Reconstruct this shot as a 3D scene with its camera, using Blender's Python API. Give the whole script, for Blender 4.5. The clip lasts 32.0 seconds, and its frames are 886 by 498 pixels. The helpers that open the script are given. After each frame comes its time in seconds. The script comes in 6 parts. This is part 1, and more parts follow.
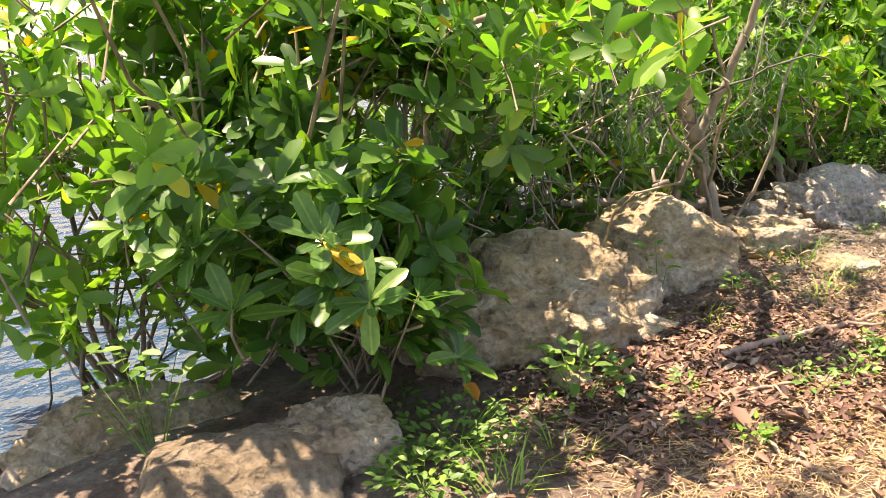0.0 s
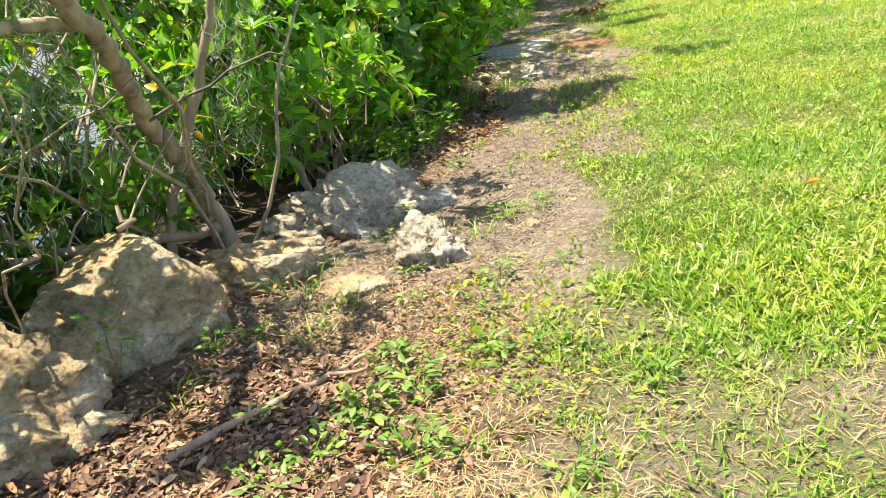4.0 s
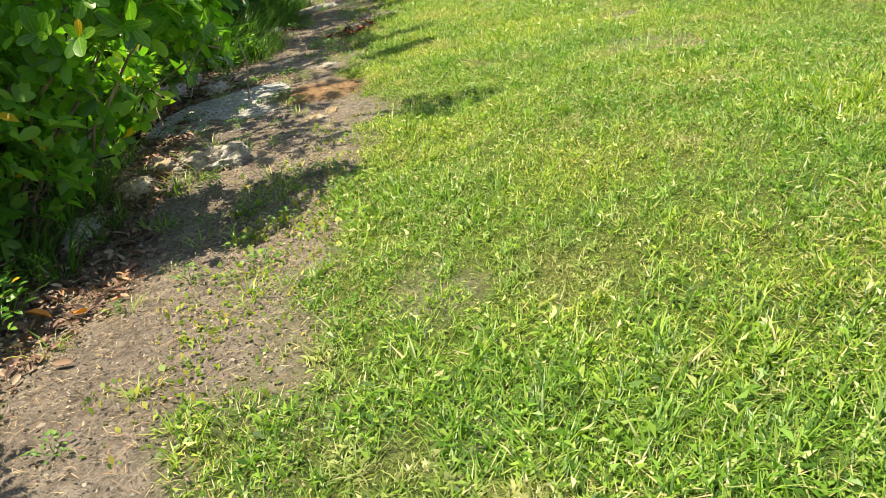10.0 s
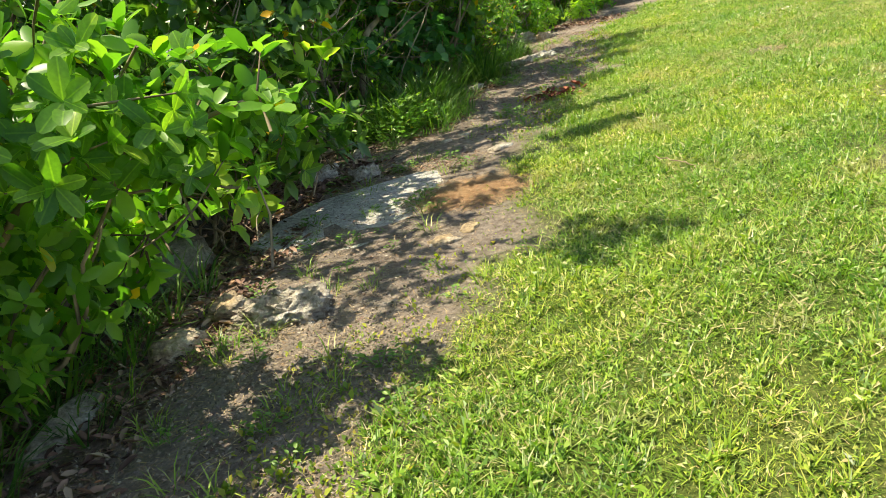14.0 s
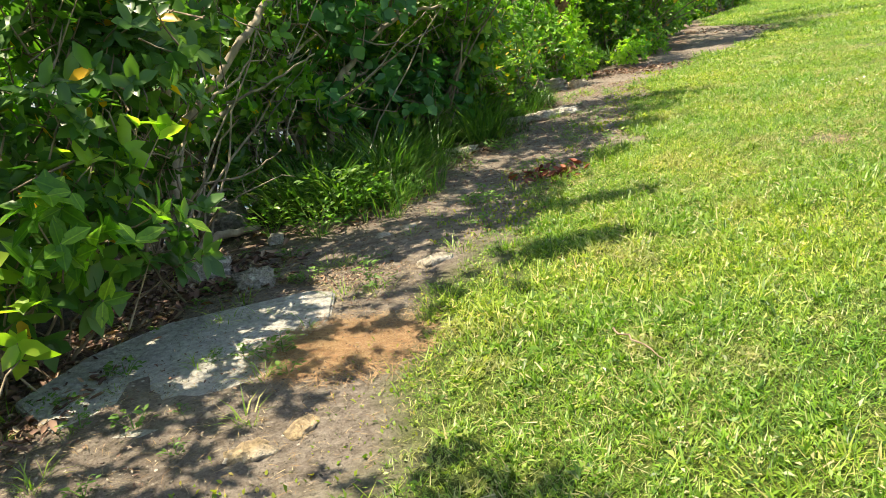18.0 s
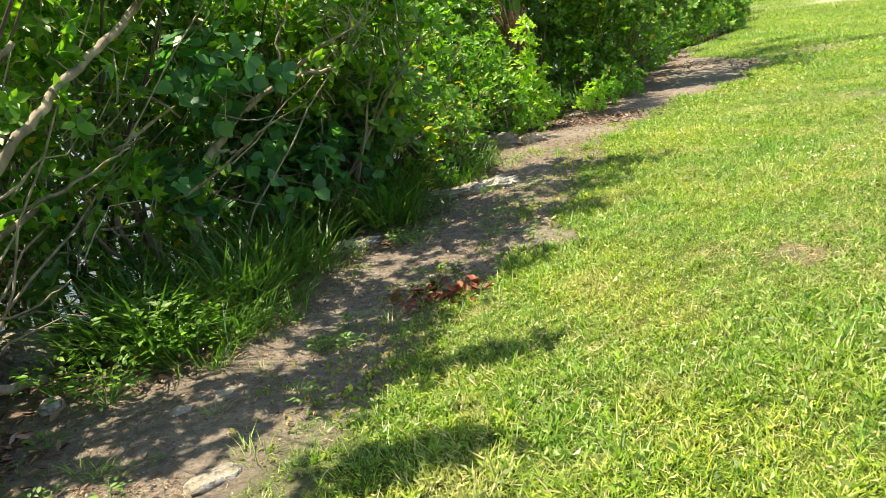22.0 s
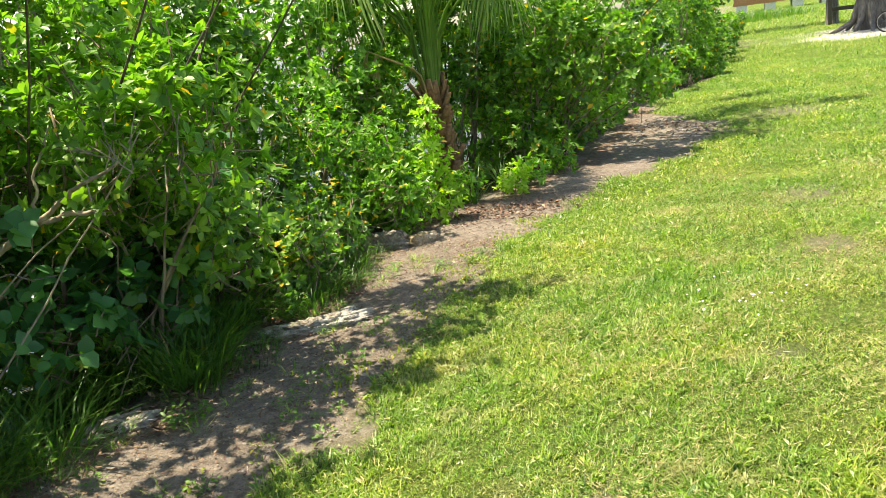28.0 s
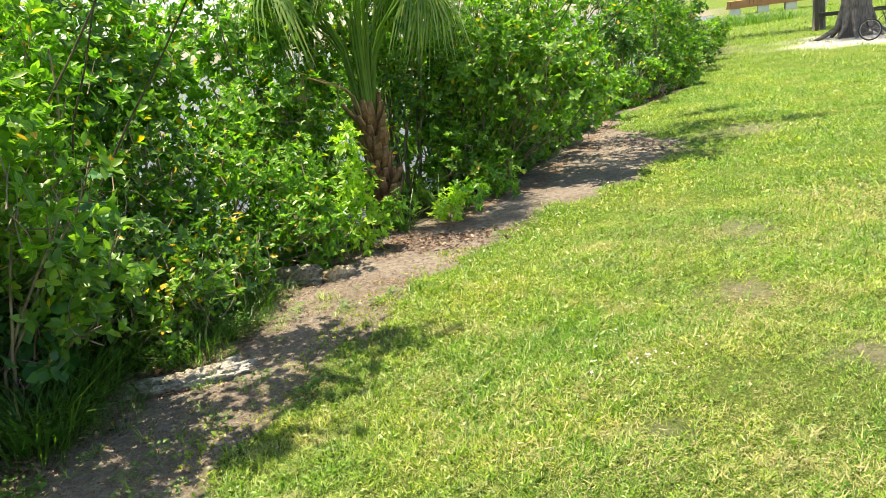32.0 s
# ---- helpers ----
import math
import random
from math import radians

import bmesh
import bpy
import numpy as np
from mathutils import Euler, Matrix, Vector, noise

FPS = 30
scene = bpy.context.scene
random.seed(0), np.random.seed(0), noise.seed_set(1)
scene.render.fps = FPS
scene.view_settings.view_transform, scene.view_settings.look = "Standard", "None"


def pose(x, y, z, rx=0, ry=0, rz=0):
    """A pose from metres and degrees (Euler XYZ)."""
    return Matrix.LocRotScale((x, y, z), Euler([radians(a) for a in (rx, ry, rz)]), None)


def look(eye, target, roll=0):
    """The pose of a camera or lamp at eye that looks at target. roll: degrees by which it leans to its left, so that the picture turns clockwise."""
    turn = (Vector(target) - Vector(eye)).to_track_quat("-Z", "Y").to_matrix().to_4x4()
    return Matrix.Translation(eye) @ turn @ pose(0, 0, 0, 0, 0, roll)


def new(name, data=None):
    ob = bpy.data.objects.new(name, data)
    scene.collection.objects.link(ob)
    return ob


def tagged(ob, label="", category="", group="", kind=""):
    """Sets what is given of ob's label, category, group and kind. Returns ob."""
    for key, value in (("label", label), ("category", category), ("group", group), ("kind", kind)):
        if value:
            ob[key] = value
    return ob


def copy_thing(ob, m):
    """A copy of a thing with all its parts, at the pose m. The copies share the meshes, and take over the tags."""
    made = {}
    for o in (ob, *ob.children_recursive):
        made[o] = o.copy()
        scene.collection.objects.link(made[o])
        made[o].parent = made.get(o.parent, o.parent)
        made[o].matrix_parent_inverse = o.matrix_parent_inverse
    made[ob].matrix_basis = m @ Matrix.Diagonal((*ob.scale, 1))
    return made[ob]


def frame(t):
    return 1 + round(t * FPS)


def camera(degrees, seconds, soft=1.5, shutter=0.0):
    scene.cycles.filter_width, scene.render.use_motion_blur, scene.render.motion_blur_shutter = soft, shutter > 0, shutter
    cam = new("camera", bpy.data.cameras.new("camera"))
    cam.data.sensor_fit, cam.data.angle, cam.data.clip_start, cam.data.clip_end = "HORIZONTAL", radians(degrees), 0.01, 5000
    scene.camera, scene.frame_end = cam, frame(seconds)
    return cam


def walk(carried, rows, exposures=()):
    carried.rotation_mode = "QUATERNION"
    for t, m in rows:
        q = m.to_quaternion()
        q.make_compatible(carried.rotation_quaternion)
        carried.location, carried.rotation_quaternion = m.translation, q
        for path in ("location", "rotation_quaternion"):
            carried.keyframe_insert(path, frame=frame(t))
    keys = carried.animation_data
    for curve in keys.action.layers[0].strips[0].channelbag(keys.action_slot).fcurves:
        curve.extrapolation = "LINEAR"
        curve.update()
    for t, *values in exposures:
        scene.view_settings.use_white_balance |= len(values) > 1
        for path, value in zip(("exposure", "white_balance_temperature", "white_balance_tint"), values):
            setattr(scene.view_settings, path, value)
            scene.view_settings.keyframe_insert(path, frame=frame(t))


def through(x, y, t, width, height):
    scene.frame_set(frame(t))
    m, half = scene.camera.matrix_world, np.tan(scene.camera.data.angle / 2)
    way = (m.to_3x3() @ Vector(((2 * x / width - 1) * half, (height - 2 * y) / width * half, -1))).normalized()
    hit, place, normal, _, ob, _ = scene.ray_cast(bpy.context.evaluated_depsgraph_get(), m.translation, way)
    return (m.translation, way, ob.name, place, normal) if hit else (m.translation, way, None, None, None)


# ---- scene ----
cam = camera(56.0, 32.0, soft=0.7)
PATH = [
    (0, (-0.061, -0.065, 1.091), (-0.131, 1.567, 0.616), -6.3),
    (0.5, (-0.001, -0.022, 1.062), (0.061, 1.605, 0.573), -6.4),
    (1, (0.063, 0.030, 1.052), (0.279, 1.634, 0.534), -6.1),
    (1.5, (0.151, 0.071, 1.049), (0.475, 1.652, 0.512), -6.5),
    (2, (0.247, 0.125, 1.049), (0.649, 1.682, 0.498), -6.6),
    (2.5, (0.351, 0.190, 1.044), (0.813, 1.725, 0.481), -7.0),
    (3, (0.456, 0.261, 1.036), (0.967, 1.777, 0.463), -7.1),
    (3.5, (0.561, 0.348, 1.025), (1.107, 1.851, 0.448), -7.3),
    (4, (0.666, 0.436, 1.033), (1.247, 1.921, 0.445), -8.3),
    (4.5, (0.771, 0.538, 1.037), (1.402, 1.997, 0.433), -8.2),
    (6.5, (1.235, 0.908, 1.070), (2.019, 2.265, 0.411), -8.9),
    (7, (1.389, 1.014, 1.070), (2.190, 2.355, 0.400), -9.3),
    (7.5, (1.555, 1.115, 1.068), (2.370, 2.445, 0.392), -9.5),
    (8, (1.689, 1.193, 1.052), (2.514, 2.519, 0.382), -9.7),
    (8.5, (1.847, 1.303, 1.037), (2.683, 2.626, 0.372), -9.8),
    (9, (1.992, 1.419, 1.052), (2.830, 2.740, 0.388), -9.9),
    (9.5, (2.150, 1.549, 1.085), (2.984, 2.871, 0.419), -10.0),
    (10, (2.269, 1.658, 1.103), (3.096, 2.989, 0.441), -10.0),
    (10.5, (2.399, 1.780, 1.109), (3.215, 3.121, 0.457), -9.9),
    (11, (2.539, 1.890, 1.121), (3.286, 3.283, 0.495), -10.8),
    (11.5, (2.690, 1.986, 1.145), (3.325, 3.448, 0.554), -11.8),
    (12, (2.824, 2.103, 1.152), (3.380, 3.606, 0.585), -12.1),
    (12.5, (2.974, 2.238, 1.136), (3.471, 3.768, 0.585), -12.6),
    (13, (3.141, 2.384, 1.131), (3.596, 3.929, 0.587), -12.5),
    (13.5, (3.305, 2.529, 1.136), (3.725, 4.087, 0.601), -12.3),
    (14, (3.454, 2.681, 1.139), (3.850, 4.247, 0.609), -12.1),
    (14.5, (3.610, 2.829, 1.151), (3.987, 4.402, 0.626), -11.3),
    (16.5, (4.129, 3.352, 1.138), (4.445, 4.950, 0.652), -9.2),
    (17, (4.273, 3.518, 1.170), (4.573, 5.120, 0.685), -8.7),
    (17.5, (4.415, 3.684, 1.166), (4.700, 5.290, 0.686), -8.5),
    (18, (4.597, 3.888, 1.170), (4.880, 5.494, 0.691), -8.3),
    (18.5, (4.775, 4.066, 1.203), (5.045, 5.675, 0.726), -8.3),
    (19, (4.923, 4.238, 1.212), (5.178, 5.851, 0.739), -8.3),
    (19.5, (5.060, 4.411, 1.202), (5.296, 6.027, 0.731), -8.4),
    (20, (5.199, 4.578, 1.212), (5.418, 6.198, 0.747), -8.5),
    (20.5, (5.311, 4.716, 1.250), (5.519, 6.339, 0.790), -8.6),
    (21, (5.413, 4.826, 1.286), (5.633, 6.449, 0.829), -8.6),
    (21.5, (5.534, 4.934, 1.312), (5.778, 6.553, 0.858), -8.5),
    (22, (5.651, 5.028, 1.360), (5.923, 6.644, 0.908), -8.5),
    (22.5, (5.767, 5.097, 1.400), (6.060, 6.710, 0.949), -8.2),
    (23, (5.874, 5.167, 1.431), (6.181, 6.778, 0.983), -8.0),
    (23.5, (5.975, 5.264, 1.453), (6.280, 6.876, 1.006), -7.9),
    (24, (6.101, 5.391, 1.488), (6.396, 7.005, 1.043), -7.9),
    (24.5, (6.224, 5.511, 1.542), (6.509, 7.127, 1.099), -8.0),
    (25, (6.338, 5.618, 1.578), (6.613, 7.236, 1.138), -8.0),
    (25.5, (6.468, 5.727, 1.590), (6.736, 7.348, 1.154), -8.0),
    (27.5, (7.002, 5.860, 1.807), (7.250, 7.487, 1.381), -7.8),
    (28, (7.113, 5.949, 1.809), (7.369, 7.574, 1.385), -7.7),
    (28.5, (7.228, 6.042, 1.839), (7.489, 7.666, 1.410), -7.6),
    (29, (7.318, 6.126, 1.860), (7.585, 7.747, 1.424), -7.5),
    (29.5, (7.396, 6.180, 1.874), (7.674, 7.798, 1.433), -7.2),
    (30, (7.502, 6.223, 1.877), (7.790, 7.839, 1.435), -7.2),
    (30.5, (7.606, 6.238, 1.888), (7.900, 7.854, 1.449), -7.2),
    (31, (7.719, 6.236, 1.904), (8.009, 7.854, 1.470), -7.2),
    (31.5, (7.818, 6.232, 1.920), (8.098, 7.852, 1.489), -7.3),
    (32, (7.915, 6.224, 1.936), (8.173, 7.849, 1.509), -7.4),
]
EXPOSURES = [(0, 1.52, 7900, 25), (2, 1.55, 7800, 17), (4, 1.3, 7500, 11), (7, 0.92, 7400, 10), (9, 0.85, 7400, 10), (13, 0.88, 7400, 9), (18, 1.02, 7400, 10), (22, 1.08, 7400, 10), (32, 1.1, 7400, 11)]
walk(cam, [(t, look(eye, target, roll)) for t, eye, target, roll in PATH], [(t, stops, kelvin, tint) for t, stops, kelvin, tint in EXPOSURES])

# ---- sky and sun ----
SUN_FROM = Vector((-0.23, 0.14, 1.0)).normalized()
world = bpy.data.worlds.new("sky")
scene.world = world
world.use_nodes = True
wt = world.node_tree
sky = wt.nodes.new("ShaderNodeTexSky")
sky.sky_type = 'NISHITA'
sky.sun_disc = False
sky.sun_elevation = math.asin(SUN_FROM.z)
sky.sun_rotation = math.atan2(SUN_FROM.x, SUN_FROM.y)
wt.links.new(sky.outputs[0], wt.nodes["Background"].inputs[0])
wt.nodes["Background"].inputs[1].default_value = 0.12
sun = new("sun", bpy.data.lights.new("sun", 'SUN'))
sun.data.energy = 5.0
sun.data.angle = radians(0.55)
sun.data.color = (1.0, 0.94, 0.80)
sun.matrix_world = look(SUN_FROM * 30, (0, 0, 0))


# ---- materials ----
def material(name):
    m = bpy.data.materials.new(name)
    m.use_nodes = True
    return m, m.node_tree.nodes, m.node_tree.links, m.node_tree.nodes["Principled BSDF"]


def texture(nodes, links, kind, scale, detail=4.0, coords="Object", **more):
    tc = nodes.new("ShaderNodeTexCoord")
    n = nodes.new("ShaderNodeTex" + kind)
    n.inputs["Scale"].default_value = scale
    if kind == "Noise":
        n.inputs["Detail"].default_value = detail
    for k, v in more.items():
        n.inputs[k].default_value = v
    links.new(tc.outputs[coords], n.inputs["Vector"])
    return n


def ramp(nodes, links, source, stops):
    r = nodes.new("ShaderNodeValToRGB")
    while len(r.color_ramp.elements) < len(stops):
        r.color_ramp.elements.new(0.5)
    for e, (p, c) in zip(r.color_ramp.elements, stops):
        e.position = p
        e.color = (*c, 1) if len(c) == 3 else (c[0], c[0], c[0], 1)
    links.new(source, r.inputs[0])
    return r


def blend(nodes, links, kind, fac, a, b):
    n = nodes.new("ShaderNodeMix")
    n.data_type = 'RGBA'
    n.blend_type = kind
    for s, v in ((n.inputs[0], fac), (n.inputs[6], a), (n.inputs[7], b)):
        if isinstance(v, (int, float)):
            s.default_value = v
        elif isinstance(v, tuple):
            s.default_value = (*v, 1)
        else:
            links.new(v, s)
    return n.outputs[2]


def bump(nodes, links, source, strength, distance, bsdf, before=None):
    b = nodes.new("ShaderNodeBump")
    b.inputs["Strength"].default_value = strength
    b.inputs["Distance"].default_value = distance
    links.new(source, b.inputs["Height"])
    if before:
        links.new(before.outputs[0], b.inputs["Normal"])
    links.new(b.outputs[0], bsdf.inputs["Normal"])
    return b


def leaf_material(name, stops, rough=0.4, through=0.35, glow=1.35, single=False, patches=False):
    """Leaf with a colour of its own per blade, gloss on the skin and light shining through."""
    m, nodes, links, p = material(name)
    by = nodes.new("ShaderNodeObjectInfo") if single else nodes.new("ShaderNodeNewGeometry")
    r = ramp(nodes, links, by.outputs["Random" if single else "Random Per Island"], stops)
    n = texture(nodes, links, "Noise", 9.0, 3.0)
    c = blend(nodes, links, 'MULTIPLY', 0.5, r.outputs[0], ramp(nodes, links, n.outputs[0], [(0.25, (0.55, 0.6, 0.5)), (0.75, (1.25, 1.2, 1.1))]).outputs[0])
    if single:
        # pale midrib along the leaf
        tc, xyz, size = nodes.new("ShaderNodeTexCoord"), nodes.new("ShaderNodeSeparateXYZ"), nodes.new("ShaderNodeMath")
        size.operation = 'ABSOLUTE'
        links.new(tc.outputs["Object"], xyz.inputs[0])
        links.new(xyz.outputs[0], size.inputs[0])
        c = blend(nodes, links, 'MULTIPLY', 1.0, c, ramp(nodes, links, size.outputs[0], [(0.0, (1.9, 1.55, 1.4)), (0.014, (1.5, 1.3, 1.2)), (0.03, (0.95, 0.95, 0.95)), (0.2, (1.1, 1.08, 1.0))]).outputs[0])
    if patches:
        big = texture(nodes, links, "Noise", 0.8, 7.0, Roughness=0.68)
        c = blend(nodes, links, 'MULTIPLY', 0.85, c, ramp(nodes, links, big.outputs[0], [(0.34, (0.66, 0.84, 0.66)), (0.48, (0.98, 1.0, 1.0)), (0.58, (1.35, 1.14, 1.05)), (0.68, (1.75, 1.25, 1.5))]).outputs[0])
        dry = texture(nodes, links, "Noise", 1.9, 6.0, Roughness=0.7)
        c = blend(nodes, links, 'MIX', ramp(nodes, links, dry.outputs[0], [(0.55, (0.0,)), (0.70, (0.75,))]).outputs[0], c, (0.50, 0.42, 0.21))
    links.new(c, p.inputs["Base Color"])
    p.inputs["Roughness"].default_value = rough
    p.inputs["Specular IOR Level"].default_value = 0.5
    t = nodes.new("ShaderNodeBsdfTranslucent")
    tint = blend(nodes, links, 'MULTIPLY', 1.0, c, (1.1 * glow, 1.32 * glow, 0.45 * glow))
    links.new(tint, t.inputs[0])
    mix = nodes.new("ShaderNodeMixShader")
    mix.inputs[0].default_value = through
    links.new(p.outputs[0], mix.inputs[1])
    links.new(t.outputs[0], mix.inputs[2])
    links.new(mix.outputs[0], nodes["Material Output"].inputs[0])
    return m


# LEAF_BRIGHT, LEAF_SHADE, LEAF_DARK: leaf greens also used to put sun or shade into shrubs
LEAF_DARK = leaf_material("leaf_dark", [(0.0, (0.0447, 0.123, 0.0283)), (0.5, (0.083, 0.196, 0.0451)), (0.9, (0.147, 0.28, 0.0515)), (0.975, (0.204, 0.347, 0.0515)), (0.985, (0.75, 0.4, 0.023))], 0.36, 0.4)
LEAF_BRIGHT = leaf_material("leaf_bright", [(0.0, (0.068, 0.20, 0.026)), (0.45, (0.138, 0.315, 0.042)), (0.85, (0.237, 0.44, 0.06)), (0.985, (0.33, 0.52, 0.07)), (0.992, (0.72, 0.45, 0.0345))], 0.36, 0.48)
LEAF_DARK_PIECE = leaf_material("single_dark_leaf", [(0.0, (0.0447, 0.123, 0.0283)), (0.5, (0.083, 0.196, 0.0451)), (0.9, (0.147, 0.28, 0.0515)), (0.975, (0.204, 0.347, 0.0515)), (0.985, (0.75, 0.4, 0.023))], 0.36, 0.4, single=True)
LEAF_BRIGHT_PIECE = leaf_material("single_bright_leaf", [(0.0, (0.068, 0.20, 0.026)), (0.45, (0.138, 0.315, 0.042)), (0.85, (0.237, 0.44, 0.06)), (0.985, (0.33, 0.52, 0.07)), (0.992, (0.72, 0.45, 0.0345))], 0.36, 0.56, 1.1, single=True)
LEAF_SHADE = leaf_material("leaf_shade", [(0.0, (0.0626, 0.159, 0.0253)), (0.6, (0.126, 0.275, 0.0421)), (0.95, (0.222, 0.378, 0.0561)), (0.99, (0.473, 0.329, 0.0421))], 0.42, 0.56)
LEAF_VINE = leaf_material("leaf_vine", [(0.0, (0.045, 0.145, 0.06)), (0.6, (0.075, 0.235, 0.085)), (1.0, (0.135, 0.34, 0.10))], 0.4, 0.4)
LEAF_YELLOW = leaf_material("leaf_yellow", [(0.0, (0.55, 0.42, 0.03)), (0.6, (0.75, 0.52, 0.03)), (1.0, (0.6, 0.30, 0.03))], 0.5, 0.4, 0.9)
LEAF_WEED = leaf_material("leaf_weed", [(0.0, (0.0798, 0.18, 0.0345)), (0.6, (0.148, 0.28, 0.0575)), (1.0, (0.24, 0.38, 0.06))], 0.5, 0.35)
GRASS = leaf_material("grass_blade", [(0.0, (0.042, 0.105, 0.014)), (0.25, (0.122, 0.248, 0.026)), (0.6, (0.226, 0.386, 0.043)), (0.88, (0.345, 0.468, 0.077)), (0.95, (0.46, 0.47, 0.19)), (1.0, (0.66, 0.58, 0.38))], 0.42, 0.33, 1.1, patches=True)
FRINGE = leaf_material("fringe_weed", [(0.0, (0.12, 0.22, 0.03)), (0.5, (0.25, 0.37, 0.045)), (0.85, (0.42, 0.44, 0.06)), (1.0, (0.58, 0.46, 0.12))], 0.55, 0.35, 1.1)
GRASS_LONG = leaf_material("grass_long", [(0.0, (0.035, 0.105, 0.022)), (0.6, (0.085, 0.20, 0.034)), (0.95, (0.17, 0.29, 0.048)), (1.0, (0.384, 0.326, 0.134))], 0.4, 0.35)
FROND = leaf_material("palm_frond", [(0.0, (0.10, 0.21, 0.04)), (0.7, (0.18, 0.31, 0.065)), (1.0, (0.38, 0.41, 0.14))], 0.4, 0.35)
FROND_DRY = leaf_material("dry_frond", [(0.0, (0.36, 0.26, 0.12)), (1.0, (0.52, 0.40, 0.20))], 0.7, 0.2, 0.8)
LITTER = leaf_material("dead_leaves", [(0.0, (0.07, 0.036, 0.028)), (0.4, (0.17, 0.09, 0.066)), (0.75, (0.30, 0.18, 0.13)), (0.93, (0.48, 0.37, 0.27)), (1.0, (0.42, 0.18, 0.08))], 0.75, 0.08, 0.8)
LITTER_RED = leaf_material("red_dead_leaves", [(0.0, (0.13, 0.03, 0.02)), (0.6, (0.24, 0.055, 0.03)), (1.0, (0.38, 0.12, 0.05))], 0.6, 0.1, 0.8)
LEAF_ORANGE = leaf_material("orange_leaf", [(0.0, (0.62, 0.19, 0.03)), (1.0, (0.70, 0.26, 0.05))], 0.5, 0.15, 0.8)
GRASS_DRY = leaf_material("dry_grass", [(0.0, (0.30, 0.29, 0.09)), (0.6, (0.46, 0.40, 0.18)), (1.0, (0.62, 0.53, 0.31))], 0.7, 0.2, 0.9)
LEAF_OLIVE = leaf_material("leaf_olive", [(0.0, (0.08, 0.19, 0.032)), (0.5, (0.155, 0.32, 0.048)), (0.9, (0.26, 0.43, 0.064)), (0.985, (0.36, 0.46, 0.07)), (0.993, (0.72, 0.45, 0.03))], 0.4, 0.44)
LEAF_LIME = leaf_material("leaf_lime", [(0.0, (0.21, 0.40, 0.045)), (0.5, (0.36, 0.54, 0.07)), (1.0, (0.50, 0.62, 0.12))], 0.4, 0.5)
STRAW = leaf_material("straw", [(0.0, (0.30, 0.17, 0.08)), (0.5, (0.46, 0.32, 0.17)), (1.0, (0.60, 0.48, 0.30))], 0.7, 0.1, 0.8)
NEEDLES = leaf_material("pine_needles", [(0.0, (0.26, 0.13, 0.065)), (0.5, (0.42, 0.25, 0.125)), (1.0, (0.55, 0.38, 0.22))], 0.7, 0.05, 0.8)
CRUMB = leaf_material("soil_crumb", [(0.0, (0.08, 0.065, 0.05)), (0.5, (0.20, 0.16, 0.125)), (0.9, (0.36, 0.30, 0.24)), (1.0, (0.5, 0.44, 0.36))], 0.9, 0.02, 0.8)
SOIL_CLOD = leaf_material("soil_clod", [(0.0, (0.10, 0.08, 0.065)), (0.5, (0.22, 0.185, 0.15)), (0.9, (0.34, 0.295, 0.245)), (1.0, (0.48, 0.43, 0.37))], 0.95, 0.0, 0.8)
PETAL = leaf_material("white_petal", [(0.0, (0.75, 0.75, 0.72)), (1.0, (0.85, 0.84, 0.8))], 0.6, 0.2, 0.7)
MOSS = leaf_material("hanging_moss", [(0.0, (0.26, 0.28, 0.23)), (1.0, (0.48, 0.50, 0.43))], 0.9, 0.15, 0.8)


def bark_material(name, dark, light, stretch=0.25):
    m, nodes, links, p = material(name)
    n = texture(nodes, links, "Noise", 22.0, 6.0)
    mp = nodes.new("ShaderNodeMapping")
    mp.inputs["Scale"].default_value = (1, 1, stretch)
    tc = nodes.new("ShaderNodeTexCoord")
    links.new(tc.outputs["Object"], mp.inputs[0])
    links.new(mp.outputs[0], n.inputs["Vector"])
    n2 = texture(nodes, links, "Noise", 3.0, 3.0)
    c = ramp(nodes, links, n.outputs[0], [(0.3, dark), (0.65, light)])
    c2 = blend(nodes, links, 'MULTIPLY', 0.6, c.outputs[0], ramp(nodes, links, n2.outputs[0], [(0.3, (0.6, 0.6, 0.6)), (0.7, (1.25, 1.2, 1.15))]).outputs[0])
    links.new(c2, p.inputs["Base Color"])
    p.inputs["Roughness"].default_value = 0.85
    bump(nodes, links, n.outputs[0], 0.8, 0.01, p)
    return m


BARK = bark_material("bark", (0.10, 0.075, 0.05), (0.34, 0.27, 0.19))
BARK_PALE = bark_material("pale_bark", (0.17, 0.135, 0.10), (0.43, 0.36, 0.275))
BARK_DARK = bark_material("dark_bark", (0.04, 0.03, 0.025), (0.15, 0.115, 0.085))
BARK_PALM = bark_material("palm_fibre", (0.14, 0.07, 0.035), (0.52, 0.29, 0.15), 0.6)
BARK_GREY = bark_material("grey_bark", (0.075, 0.066, 0.058), (0.19, 0.172, 0.155))
TWIG = bark_material("stick_wood", (0.20, 0.125, 0.085), (0.44, 0.32, 0.23))


